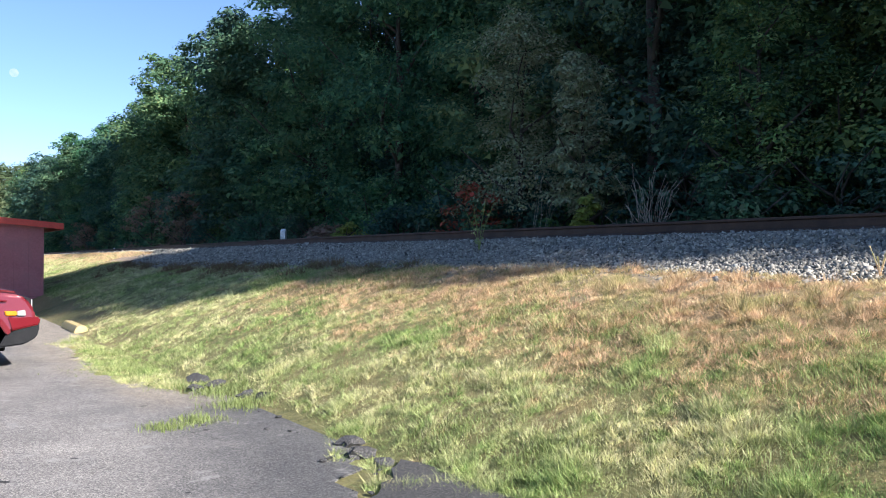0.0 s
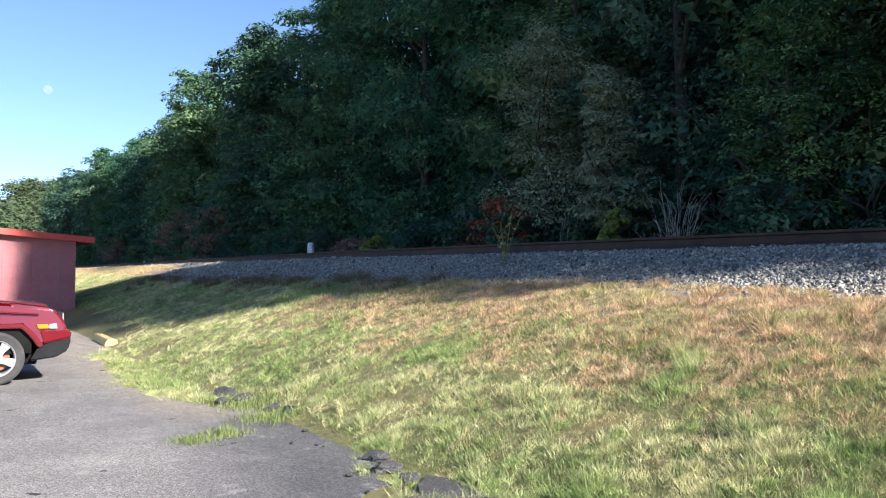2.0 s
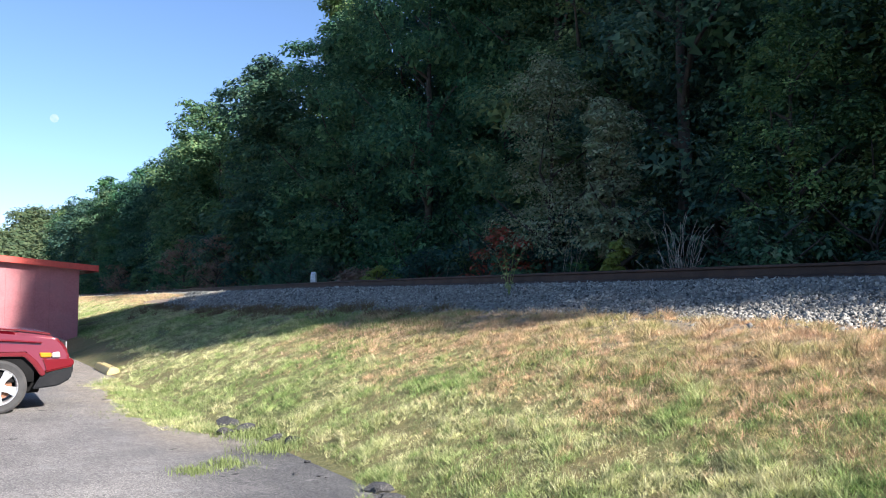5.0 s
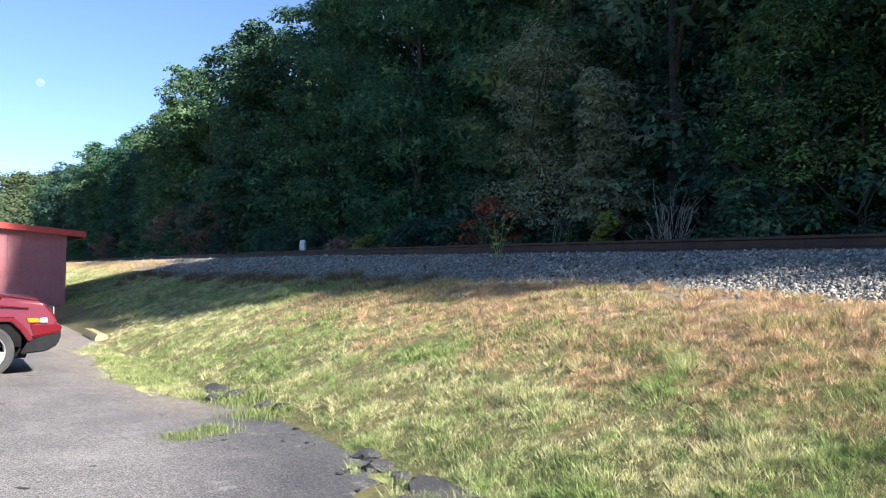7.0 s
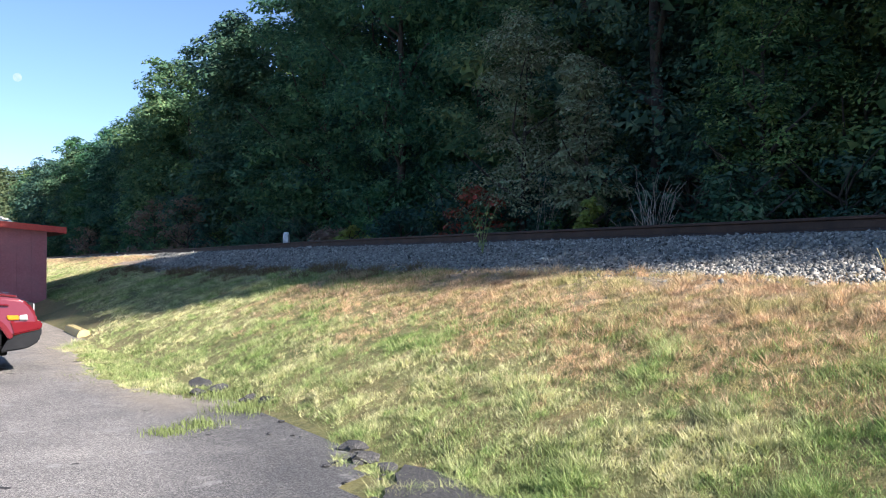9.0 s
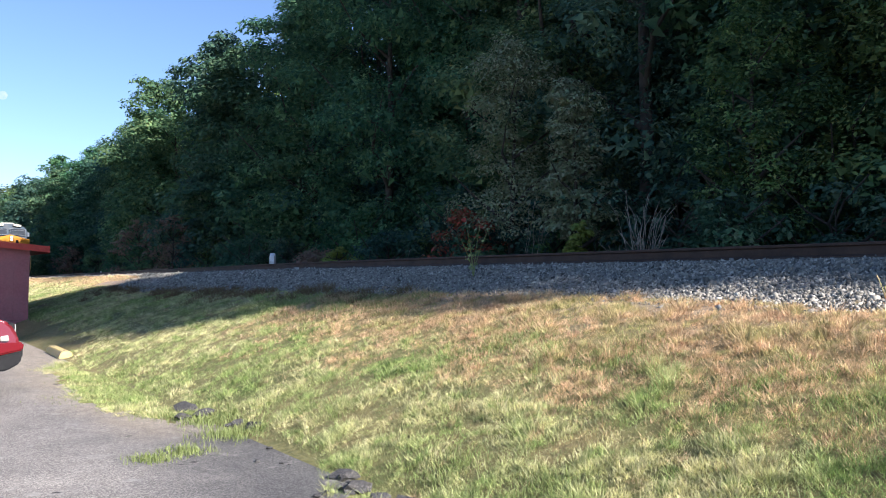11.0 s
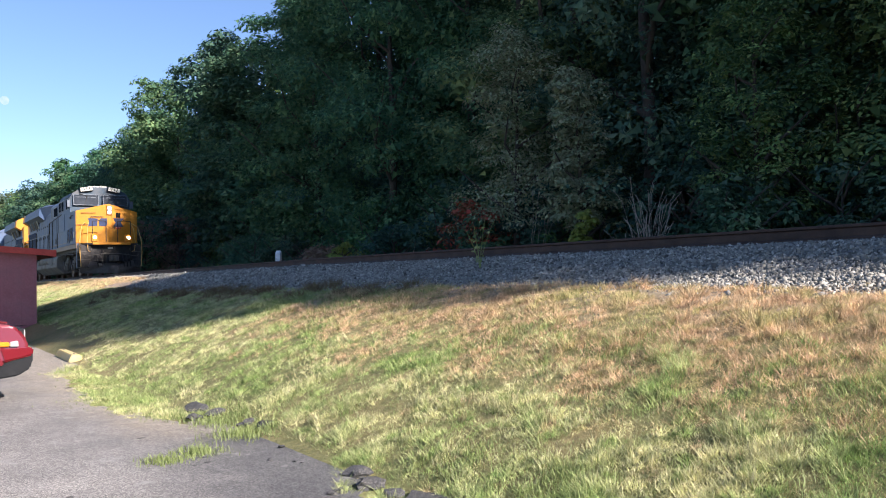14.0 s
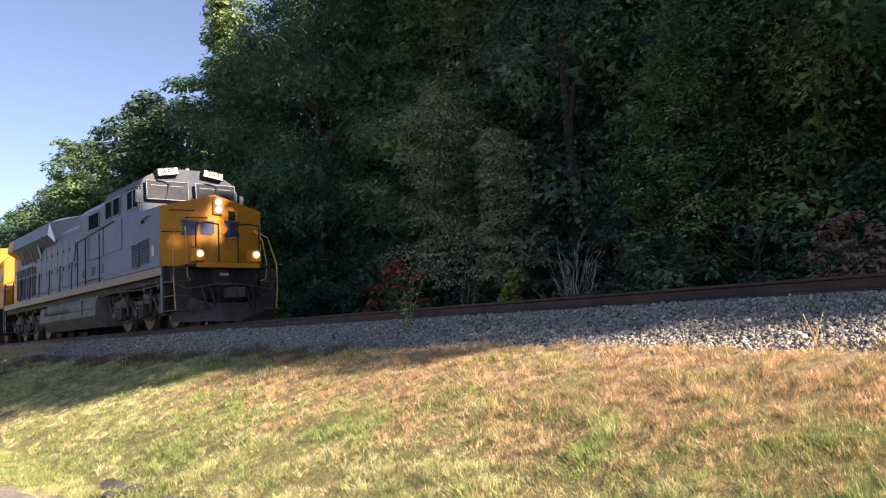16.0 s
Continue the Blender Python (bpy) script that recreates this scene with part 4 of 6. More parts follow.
        # radiator wings
        for xa, xb, mt in ((-18.9, -11.9, "loco_grey"), (-19.9, -18.9, "loco_yellow")):
            bm = prism([(sg * 0.5, 4.2), (sg * 1.14, 3.82), (sg * 1.57, 4.1), (sg * 1.5, 4.6), (sg * 1.1, 4.78), (sg * 0.5, 4.8)], "x", xa, xb + (0.5 if xb > -12 else 0))
            for v in bm.verts:
                if v.co.x > -12 and abs(v.co.y) > 1.0:
                    v.co.x -= 1.1 if v.co.z > 4.0 else 1.5
            part("radiator_wing", bm, mt, L)
        part("radiator_screen", prism([(sg * 1.13, 3.45), (sg * 1.16, 3.45), (sg * 1.38, 4.14), (sg * 1.13, 4.02)], "x", -18.8, -15.2), "loco_black", L)
        for x in (-15.2, -16.6, -18.0):
            part("screen_post", prism([(sg * 1.13, 3.42), (sg * 1.18, 3.42), (sg * 1.4, 4.14), (sg * 1.33, 4.14)], "x", x - 0.06, x + 0.06), "sign_pale" if x > -16 else "loco_grey", L)
        # walkway handrail
        part("handrail", tube([(-8.9, sg * 1.5, 2.72), (-20.7, sg * 1.5, 2.72), (-20.95, sg * 1.5, 2.5), (-20.95, sg * 1.5, 0.5)], 0.022), "seal", L)
        for x in [-9.2 - i * 1.62 for i in range(8)]:
            part("stanchion", tube([(x, sg * 1.53, 1.5), (x, sg * 1.5, 2.72)], 0.02), "loco_black", L)
        part("rear_rail", tube([(-21.1, sg * 1.4, 0.6), (-21.1, sg * 1.4, 2.5), (-21.1, sg * 0.9, 2.75), (-21.1, sg * 0.4, 2.5), (-21.1, sg * 0.4, 1.68)], 0.022), "sign_pale", L)
        for z in (0.45, 0.85, 1.25):
            part("step", box(-21.05, -20.4, sg * 1.1, sg * 1.52, z, z + 0.035), "truck_grey", L)
        for x0, z0, w0 in ((-20.2, 3.1, 0.1), (-20.0, 3.1, 0.1), (-20.4, 3.1, 0.1)):
            part("end_mark", box(x0 - 0.06, x0 + 0.06, sg * 1.13, sg * 1.142, z0, z0 + 0.2), "loco_navy", L)
    part("exhaust_stack", box(-11.4, -10.2, -0.4, 0.4, 4.28, 4.6, 0.04), "loco_black", L)
    part("roof_hatch", box(-14.8, -12.4, -0.6, 0.6, 4.3, 4.52, 0.03), "loco_grey", L)
    part("rear_platform", box(-21.2, -20.6, -1.25, 1.25, 1.58, 1.68, 0.01), "loco_black", L)
    part("rear_pilot", box(-21.2, -21.1, -1.4, 1.4, 0.35, 1.6, 0.01), "loco_black", L)
    part("rear_coupler", box(-21.9, -21.1, -0.14, 0.14, 0.74, 1.0, 0.03), "truck_grey", L)
    # fuel tank and air reservoirs
    tk = prism([(-1.48, 0.62), (-1.05, 0.24), (1.05, 0.24), (1.48, 0.62), (1.48, 0.86), (0.9, 0.92), (0.9, 1.28), (-0.9, 1.28), (-0.9, 0.92), (-1.48, 0.86)], "x", -14.1, -6.4, 0.02)
    part("fuel_tank", tk, "tank_grey", L)
    for sg in (-1, 1):
        part("tank_head", prism([(sg * 0.92, 0.86), (sg * 1.48, 0.86), (sg * 1.48, 1.1), (sg * 1.36, 1.3), (sg * 0.92, 1.3)], "x", -9.6, -6.4, 0.02), "tank_grey", L)
        part("tank_head", prism([(sg * 0.92, 0.86), (sg * 1.48, 0.86), (sg * 1.44, 1.2), (sg * 0.92, 1.3)], "x", -14.1, -13.4, 0.02), "tank_grey", L)
        for xa, xb in ((-13.2, -11.6), (-11.35, -9.75)):
            part("air_reservoir", add_cyl(cyl((xa, sg * 1.2, 1.1), (xb, sg * 1.2, 1.1), 0.24, None, 20), (xb, sg * 1.2, 1.1), (xb + 0.08, sg * 1.2, 1.1), 0.24, 0.14, 20), "tank_grey", L, smooth_by=40)
        part("tank_strap", box(-8.0, -7.94, sg * 1.47, sg * 1.5, 0.7, 1.2), "loco_black", L)
        part("piping", tube([(-20.4, sg * 1.3, 1.36), (-14.3, sg * 1.3, 1.34), (-6.2, sg * 1.3, 1.38), (-0.2, sg * 1.3, 1.34)], 0.03, 6), "loco_black", L)
        part("piping", tube([(-6.2, sg * 1.42, 1.2), (-4.8, sg * 1.4, 1.28), (-2.0, sg * 1.38, 1.2), (-0.3, sg * 1.38, 1.24)], 0.025, 6), "truck_grey", L)
        for x in (-0.6, -1.8, -4.0, -15.2, -16.8, -18.6):
            part("cable_bracket", box(x - 0.1, x + 0.1, sg * 1.2, sg * 1.4, 1.1, 1.3, 0.015), "loco_black", L)
    # running gear
    L_axles = []
    for xs in ((-0.85, -2.95, -5.05), (-15.5, -17.6, -19.7)):
        bogie(xs, L)
        L_axles += [wheelset(x, L) for x in xs]
    return L, L_axles


lead, lead_axles = make_locomotive("943", "grey diesel locomotive with a faded yellow nose and lit headlights")
trail, trail_axles = make_locomotive("", "grey diesel locomotive coupled backwards with a yellow hood end")
third, third_axles = make_locomotive("", "grey diesel locomotive coupled behind the others")
SPEED = 12.1


def train_s(t):
    return SPEED * (t - 15.0) + 0.25


def on_track(s, back=False):
    """Pose of a locomotive whose front end is at s, upright on the rails."""
    x, y = plan(s, 0)
    mid = 21.0 if back else -21.0
    g = math.degrees(math.atan2(rail_z(s) - rail_z(s + mid), 21.0))
    return pose(x, y, rail_z(s), 0, -g, TRACK_RZ + (180 if back else 0))


# ---- lot ----
def asphalt(name, lo, hi, crack=0.0, pebbles=0.5, dark=None):
    m, nt, b = material(name, 0.85, 0, 0.35)
    g = nt.nodes.new("ShaderNodeNewGeometry").outputs["Position"]
    big = noise_node(nt, 0.55, 7, 0.62, g)
    fine = noise_node(nt, 90, 3, 0.7, g)
    c = ramp(nt, big, [(0.32, lo), (0.55, tuple((p + q) / 2 for p, q in zip(lo, hi))), (0.72, hi)])
    if dark:
        # coarser tar towards the crumbling edge, past a line across the lot
        dot = nt.nodes.new("ShaderNodeVectorMath")
        dot.operation = "DOT_PRODUCT"
        nt.links.new(g, dot.inputs[0])
        dot.inputs[1].default_value = (0.958, 0.285, 0)
        add = nt.nodes.new("ShaderNodeMath")
        add.operation = "MULTIPLY_ADD"
        nt.links.new(noise_node(nt, 1.6, 6, 0.65, g), add.inputs[0])
        add.inputs[1].default_value = 1.6
        nt.links.new(dot.outputs["Value"], add.inputs[2])
        mr = nt.nodes.new("ShaderNodeMapRange")
        mr.inputs["From Min"].default_value, mr.inputs["From Max"].default_value = 0.35, 1.5
        nt.links.new(add.outputs[0], mr.inputs["Value"])
        c = mix(nt, mr.outputs[0], c, ramp(nt, big, [(0.32, dark[0]), (0.72, dark[1])]))
        # sand washed over the lot along the grass, up to where the tar begins
        k = None
        for axis, lo_u, hi_u, wob_u in (((0.81, 0.586, 0), 2.75, 3.35, 0.9), ((-0.586, 0.81, 0), 8.3, 9.6, 0.9)):
            dt = nt.nodes.new("ShaderNodeVectorMath")
            dt.operation = "DOT_PRODUCT"
            nt.links.new(g, dt.inputs[0])
            dt.inputs[1].default_value = axis
            ad = nt.nodes.new("ShaderNodeMath")
            ad.operation = "MULTIPLY_ADD"
            nt.links.new(noise_node(nt, 1.3, 6, 0.65, g), ad.inputs[0])
            ad.inputs[1].default_value = wob_u
            nt.links.new(dt.outputs["Value"], ad.inputs[2])
            mp = nt.nodes.new("ShaderNodeMapRange")
            mp.inputs["From Min"].default_value, mp.inputs["From Max"].default_value = lo_u, hi_u
            nt.links.new(ad.outputs[0], mp.inputs["Value"])
            k = mp.outputs[0] if k is None else mix(nt, 1.0, k, mp.outputs[0], "MULTIPLY")
        c = mix(nt, mix(nt, 0.8, (0, 0, 0), k), c, ramp(nt, noise_node(nt, 5, 5, 0.6, g), [(0.35, (0.25, 0.215, 0.165)), (0.65, (0.37, 0.325, 0.265))]))
    v = nt.nodes.new("ShaderNodeTexVoronoi")
    v.inputs["Scale"].default_value = 110
    nt.links.new(g, v.inputs["Vector"])
    c = mix(nt, pebbles, c, ramp(nt, v.outputs["Color"], [(0.15, (0.35, 0.35, 0.35)), (0.6, (1.0, 1.0, 1.0)), (0.95, (2.0, 1.95, 1.85))]), "MULTIPLY")
    if crack:
        w = nt.nodes.new("ShaderNodeTexVoronoi")
        w.feature = "DISTANCE_TO_EDGE"
        w.inputs["Scale"].default_value = 0.7
        wob = nt.nodes.new("ShaderNodeVectorMath")
        wob.operation = "ADD"
        n2 = nt.nodes.new("ShaderNodeTexNoise")
        n2.inputs["Scale"].default_value = 2.2
        nt.links.new(g, n2.inputs["Vector"])
        nt.links.new(g, wob.inputs[0])
        nt.links.new(n2.outputs["Color"], wob.inputs[1])
        nt.links.new(wob.outputs[0], w.inputs["Vector"])
        k = ramp(nt, w.outputs["Distance"], [(0.0, (1, 1, 1)), (0.012, (0, 0, 0))])
        c = mix(nt, mix(nt, crack, (0, 0, 0), k), c, (0.035, 0.033, 0.03))
        st = ramp(nt, noise_node(nt, 2.3, 5, 0.7, g), [(0.60, (0, 0, 0)), (0.68, (1, 1, 1))])
        c = mix(nt, mix(nt, 0.6, (0, 0, 0), st), c, (0.34, 0.33, 0.31))
        sp = ramp(nt, noise_node(nt, 3.6, 3, 0.5, g), [(0.675, (0, 0, 0)), (0.715, (1, 1, 1))])
        c = mix(nt, sp, c, (0.03, 0.03, 0.03))
    nt.links.new(c, b.inputs["Base Color"])
    bump(nt, b, fine, 0.7, 0.01)
    return m


M["asphalt_old"] = asphalt("old_grey_asphalt", (0.165, 0.16, 0.155), (0.34, 0.32, 0.295), 0.02, 0.85, ((0.085, 0.085, 0.088), (0.15, 0.147, 0.143)))
M["asphalt_dark"] = asphalt("coarse_dark_asphalt", (0.05, 0.05, 0.052), (0.11, 0.108, 0.105), 0.0, 0.8)


def ragged_sheet(name, edge, z, thick, mat, rough, seed, step=0.12, label="", cat=""):
    """A slab with a ragged outline through the given corners."""
    rng = random.Random(seed)
    pts = []
    for (x0, y0, r0), (x1, y1, r1) in zip(edge, edge[1:] + edge[:1]):
        n = max(1, int(math.hypot(x1 - x0, y1 - y0) / step)) if r0 else 1
        for i in range(n):
            k = i / n
            o = r0 * rough * (noise.noise((x0 + (x1 - x0) * k * 3, (y0 + (y1 - y0) * k) * 3, seed)) + rng.uniform(-0.25, 0.25))
            d = Vector((y1 - y0, x0 - x1)).normalized()
            pts.append((x0 + (x1 - x0) * k + d.x * o, y0 + (y1 - y0) * k + d.y * o))
    bm = prism(pts, "z", z - thick, z)
    bmesh.ops.triangulate(bm, faces=bm.faces[:])
    return tagged(part(name, bm, mat), label, cat, kind="structure")


def make_lot():
    edge = [(-60, 26, 0), (-12.5, 27.0, 0), (-9.6, 21.6, 1), (-8.0, 18.9, 1), (-7.1, 17.2, 1), (-6.2, 14.0, 1), (-5.3, 12.4, 1), (-4.2, 10.7, 1), (-3.3, 9.6, 1), (-2.75, 9.25, 1), (-2.45, 9.9, 1), (-2.2, 9.5, 1), (-1.75, 8.75, 1), (-1.15, 8.1, 1),
            (-0.7, 7.25, 1), (-0.62, 6.3, 1), (-0.6, 5.3, 1), (0.6, 4.2, 1), (2.5, 1.5, 0), (8, -8, 0), (0, -60, 0), (-60, -60, 0)]
    ragged_sheet("pavement", edge, 0.0, 0.12, "asphalt_old", 0.22, 3, label="worn grey asphalt of the parking lot", cat="pavement")
    lump = [(-0.3, 6.15, 1), (0.1, 6.0, 1), (0.55, 5.4, 1), (0.75, 4.6, 1), (0.2, 4.4, 1), (-0.4, 5.0, 1)]
    ragged_sheet("broken_asphalt", lump, 0.035, 0.14, "asphalt_dark", 0.1, 12, label="broken-off dark asphalt slab sunk in grass", cat="pavement")
    # heaved chunks where the asphalt breaks up
    rr = random.Random(31)
    for x, y, w in ((-2.85, 10.0, 0.28), (-2.6, 9.75, 0.2), (-2.75, 9.55, 0.16), (-2.05, 9.05, 0.2), (-1.82, 8.85, 0.24), (-1.55, 8.6, 0.18), (-1.2, 8.1, 0.13), (-0.72, 6.75, 0.16), (-0.6, 6.4, 0.2), (-0.42, 6.1, 0.15), (0.1, 5.85, 0.16)):
        bm = bmesh.new()
        bmesh.ops.create_icosphere(bm, subdivisions=2, radius=1.0)
        for v in bm.verts:
            v.co *= 1 + 0.75 * noise.noise(v.co * 2.1 + Vector((x * 9, y * 9, 0))) + 0.25 * noise.noise(v.co * 5.0)
            v.co.z *= 0.6
        c = part("asphalt_chunk", bm, "asphalt_dark", None, "", pose(x, y, 0.02, rr.uniform(-14, 14), rr.uniform(-14, 14), rr.uniform(0, 360)) @ Matrix.Diagonal((w * 0.6, w * 0.45, w * 0.5, 1)), 25)
        tagged(c, "dark heaved chunk of broken asphalt in weeds", "rubble", "heaved asphalt chunks")
    # crumbs along the broken edge
    rng = np.random.default_rng(9)
    me = None
    root = thing("asphalt_crumbs", None, "crumbled black lumps along the broken asphalt edge", "rubble")
    for i in range(26):
        k = rng.random()
        x, y = (-2.5 + 2.0 * k, 9.5 - 3.6 * k) if i % 2 else (-0.62 + rng.normal() * 0.08, 5.2 + 1.6 * k)
        if me is None:
            bm = bmesh.new()
            bmesh.ops.create_icosphere(bm, subdivisions=1, radius=0.05)
            for v in bm.verts:
                v.co *= 1 + 0.35 * noise.noise(v.co * 20)
                v.co.z *= 0.6
            ob = part("lump", bm, "asphalt_dark", root)
            me = ob.data
        else:
            ob = new("lump", me)
            ob.parent = root
        sc = rng.uniform(0.15, 0.6)
        ob.matrix_basis = pose(x + rng.normal() * 0.22, y + rng.normal() * 0.22, 0.012, 0, 0, rng.uniform(0, 360)) @ Matrix.Diagonal((sc * 1.3, sc, sc * 0.8, 1))


make_lot()

# ---- shed ----
M["shed_red"] = worn("faded_red_boarding", [(0.3, (0.34, 0.125, 0.132)), (0.7, (0.43, 0.17, 0.175))], 1.3, 18, 0.75, relief=0.15, dirt=(0.32, 0.145, 0.15), dirt_scale=1.4)
M["trim_red"] = worn("red_trim_paint", [(0.3, (0.50, 0.05, 0.035)), (0.7, (0.60, 0.085, 0.055))], 2, 25, 0.55, relief=0.1)
M["roofing"] = worn("dark_roofing", [(0.3, (0.06, 0.055, 0.05)), (0.7, (0.12, 0.11, 0.10))], 3, 40, 0.9)
M["wood_raw"] = worn("weathered_skid", [(0.3, (0.08, 0.06, 0.05)), (0.7, (0.18, 0.14, 0.11))], 4, 30, 0.9)


def make_shed():
    """A low lean-to shed: its end wall crosses the line of the track, the roof falls towards the track."""
    c = (-12.12, 25.78)
    rz = math.degrees(math.atan2(TN.y, TN.x))
    sh = thing("shed", pose(c[0], c[1], 0, 0, 0, rz), "faded red board shed with a low sloping roof", "shed")
    # x runs away from the track along the end wall, y to the back
    W, D = 5.2, 6.0

    def top(x):
        return 2.42 + 0.085 * x

    for y0, y1 in ((-0.05, 0.0), (-D, -D + 0.05)):
        part("wall", prism([(0, 0.3), (W, 0.3), (W, top(W)), (0, top(0))], "y", -y1 if y1 > 0 else y0 + 0.0, y1), "shed_red", sh)
    part("wall", box(0, 0.05, -D, -0.05, 0.3, top(0)), "shed_red", sh)
    part("wall", box(W - 0.05, W, -D, -0.05, 0.3, top(W)), "shed_red", sh)
    n = 13
    for i in range(n):
        x0, x1 = W * i / n + 0.0015, W * (i + 1) / n - 0.0015
        part("board", prism([(x0, 0.28), (x1, 0.28), (x1, top(x1) - 0.02), (x0, top(x0) - 0.02)], "y", 0.0, 0.018, 0.003), "shed_red", sh)
    part("skirt", box(0.0, W, 0.0, 0.03, 0.1, 0.27, 0.005), "shed_red", sh)
    part("corner_trim", box(-0.02, 0.06, 0.018, 0.036, 0.28, top(0) - 0.03), "shed_red", sh)
    for x in (0.25, 2.4, 4.8):
        part("skid", box(x - 0.1, x + 0.1, -D, -0.02, 0.0, 0.3), "wood_raw", sh)
    a, b = -0.5, W + 0.3
    part("roof", prism([(a, top(a) + 0.06), (b, top(b) + 0.06), (b, top(b) + 0.12), (a, top(a) + 0.12)], "y", -D - 0.3, 0.26), "roofing", sh)
    part("fascia", prism([(a, top(a) - 0.06), (b, top(b) - 0.06), (b, top(b) + 0.125), (a, top(a) + 0.125)], "y", 0.26, 0.29, 0.004), "trim_red", sh, "bright red fascia board")
    part("eave_board", prism([(a - 0.03, top(a) - 0.08), (a, top(a) - 0.08), (a, top(a) + 0.13), (a - 0.03, top(a) + 0.13)], "y", -D - 0.3, 0.29), "trim_red", sh)


make_shed()

# ---- parked car ----
M["car_red"] = worn("metallic_red_paint", [(0.3, (0.135, 0.001, 0.008)), (0.7, (0.165, 0.002, 0.010))], 0.6, 300, 0.22, 0.25, relief=0.01, spec=0.7)
M["car_red"].node_tree.nodes["Principled BSDF"].inputs["Coat Weight"].default_value = 0.8
M["car_plastic"] = worn("grey_black_plastic", [(0.3, (0.014, 0.015, 0.017)), (0.7, (0.028, 0.029, 0.031))], 3, 120, 0.75, spec=0.12)
M["tyre"] = worn("tyre_rubber", [(0.3, (0.035, 0.035, 0.035)), (0.7, (0.07, 0.068, 0.065))], 5, 60, 0.85)
M["alloy"] = worn("silver_alloy", [(0.3, (0.55, 0.55, 0.55)), (0.7, (0.68, 0.68, 0.68))], 2, 40, 0.35, 0.55, relief=0.02)
M["amber"] = worn("amber_lens", [(0.3, (0.55, 0.20, 0.01)), (0.7, (0.65, 0.27, 0.015))], 4, 60, 0.15, relief=0.02)
M["clear_lens"] = worn("clear_lens", [(0.3, (0.40, 0.40, 0.38)), (0.7, (0.52, 0.52, 0.49))], 4, 60, 0.1, 0.3, relief=0.02)
M["brake"] = worn("rusty_brake_disc", [(0.3, (0.22, 0.10, 0.06)), (0.7, (0.32, 0.17, 0.10))], 6, 60, 0.6, 0.5)


def car_wheel(car, x, y):
    sg = -1 if y < 0 else 1
    w = new("wheel")
    w.parent = car
    w.matrix_basis = pose(x, y, 0.345)
    bm = bmesh.new()
    prof = [(0.235, -0.1), (0.31, -0.112), (0.338, -0.095), (0.345, -0.06), (0.345, 0.06), (0.338, 0.095), (0.31, 0.112), (0.235, 0.1)]
    rings = []
    for k in range(40):
        a = 2 * math.pi * k / 40
        rings.append([bm.verts.new((r * math.cos(a), d, r * math.sin(a))) for r, d in prof])
    for i in range(40):
        a, b = rings[i], rings[(i + 1) % 40]
        for j in range(len(prof) - 1):
            bm.faces.new((a[j], a[j + 1], b[j + 1], b[j]))
    bmesh.ops.recalc_face_normals(bm, faces=bm.faces[:])
    part("tyre", bm, "tyre", w, smooth_by=35)
    bm = bmesh.new()
    rings = []
    for k in range(40):
        a = 2 * math.pi * k / 40
        rings.append([bm.verts.new((r * math.cos(a), sg * d, r * math.sin(a))) for r, d in ((0.238, 0.108), (0.225, 0.1), (0.215, 0.06), (0.21, -0.09), (0.236, -0.1))])
    for i in range(40):
        a, b = rings[i], rings[(i + 1) % 40]
        for j in range(4):
            bm.faces.new((a[j], a[j + 1], b[j + 1], b[j]))
    rim = part("rim", bm, "alloy", w, smooth_by=50)
    for k in range(5):
        a = 2 * math.pi * k / 5 + 0.3
        bm = prism([(0.03, -0.05), (0.12, -0.04), (0.215, -0.062), (0.215, 0.062), (0.12, 0.04), (0.03, 0.05)], "y", sg * 0.055, sg * 0.095, 0.01)
        part("spoke", bm, "alloy", rim, m=pose(0, 0, 0, 0, math.degrees(a), 0))
    part("hub_cap", cyl((0, sg * 0.05, 0), (0, sg * 0.104, 0), 0.065, 0.05, 20), "alloy", rim)
    part("brake_disc", cyl((0, sg * 0.0, 0), (0, sg * 0.02, 0), 0.17, None, 28), "brake", w)
    return w


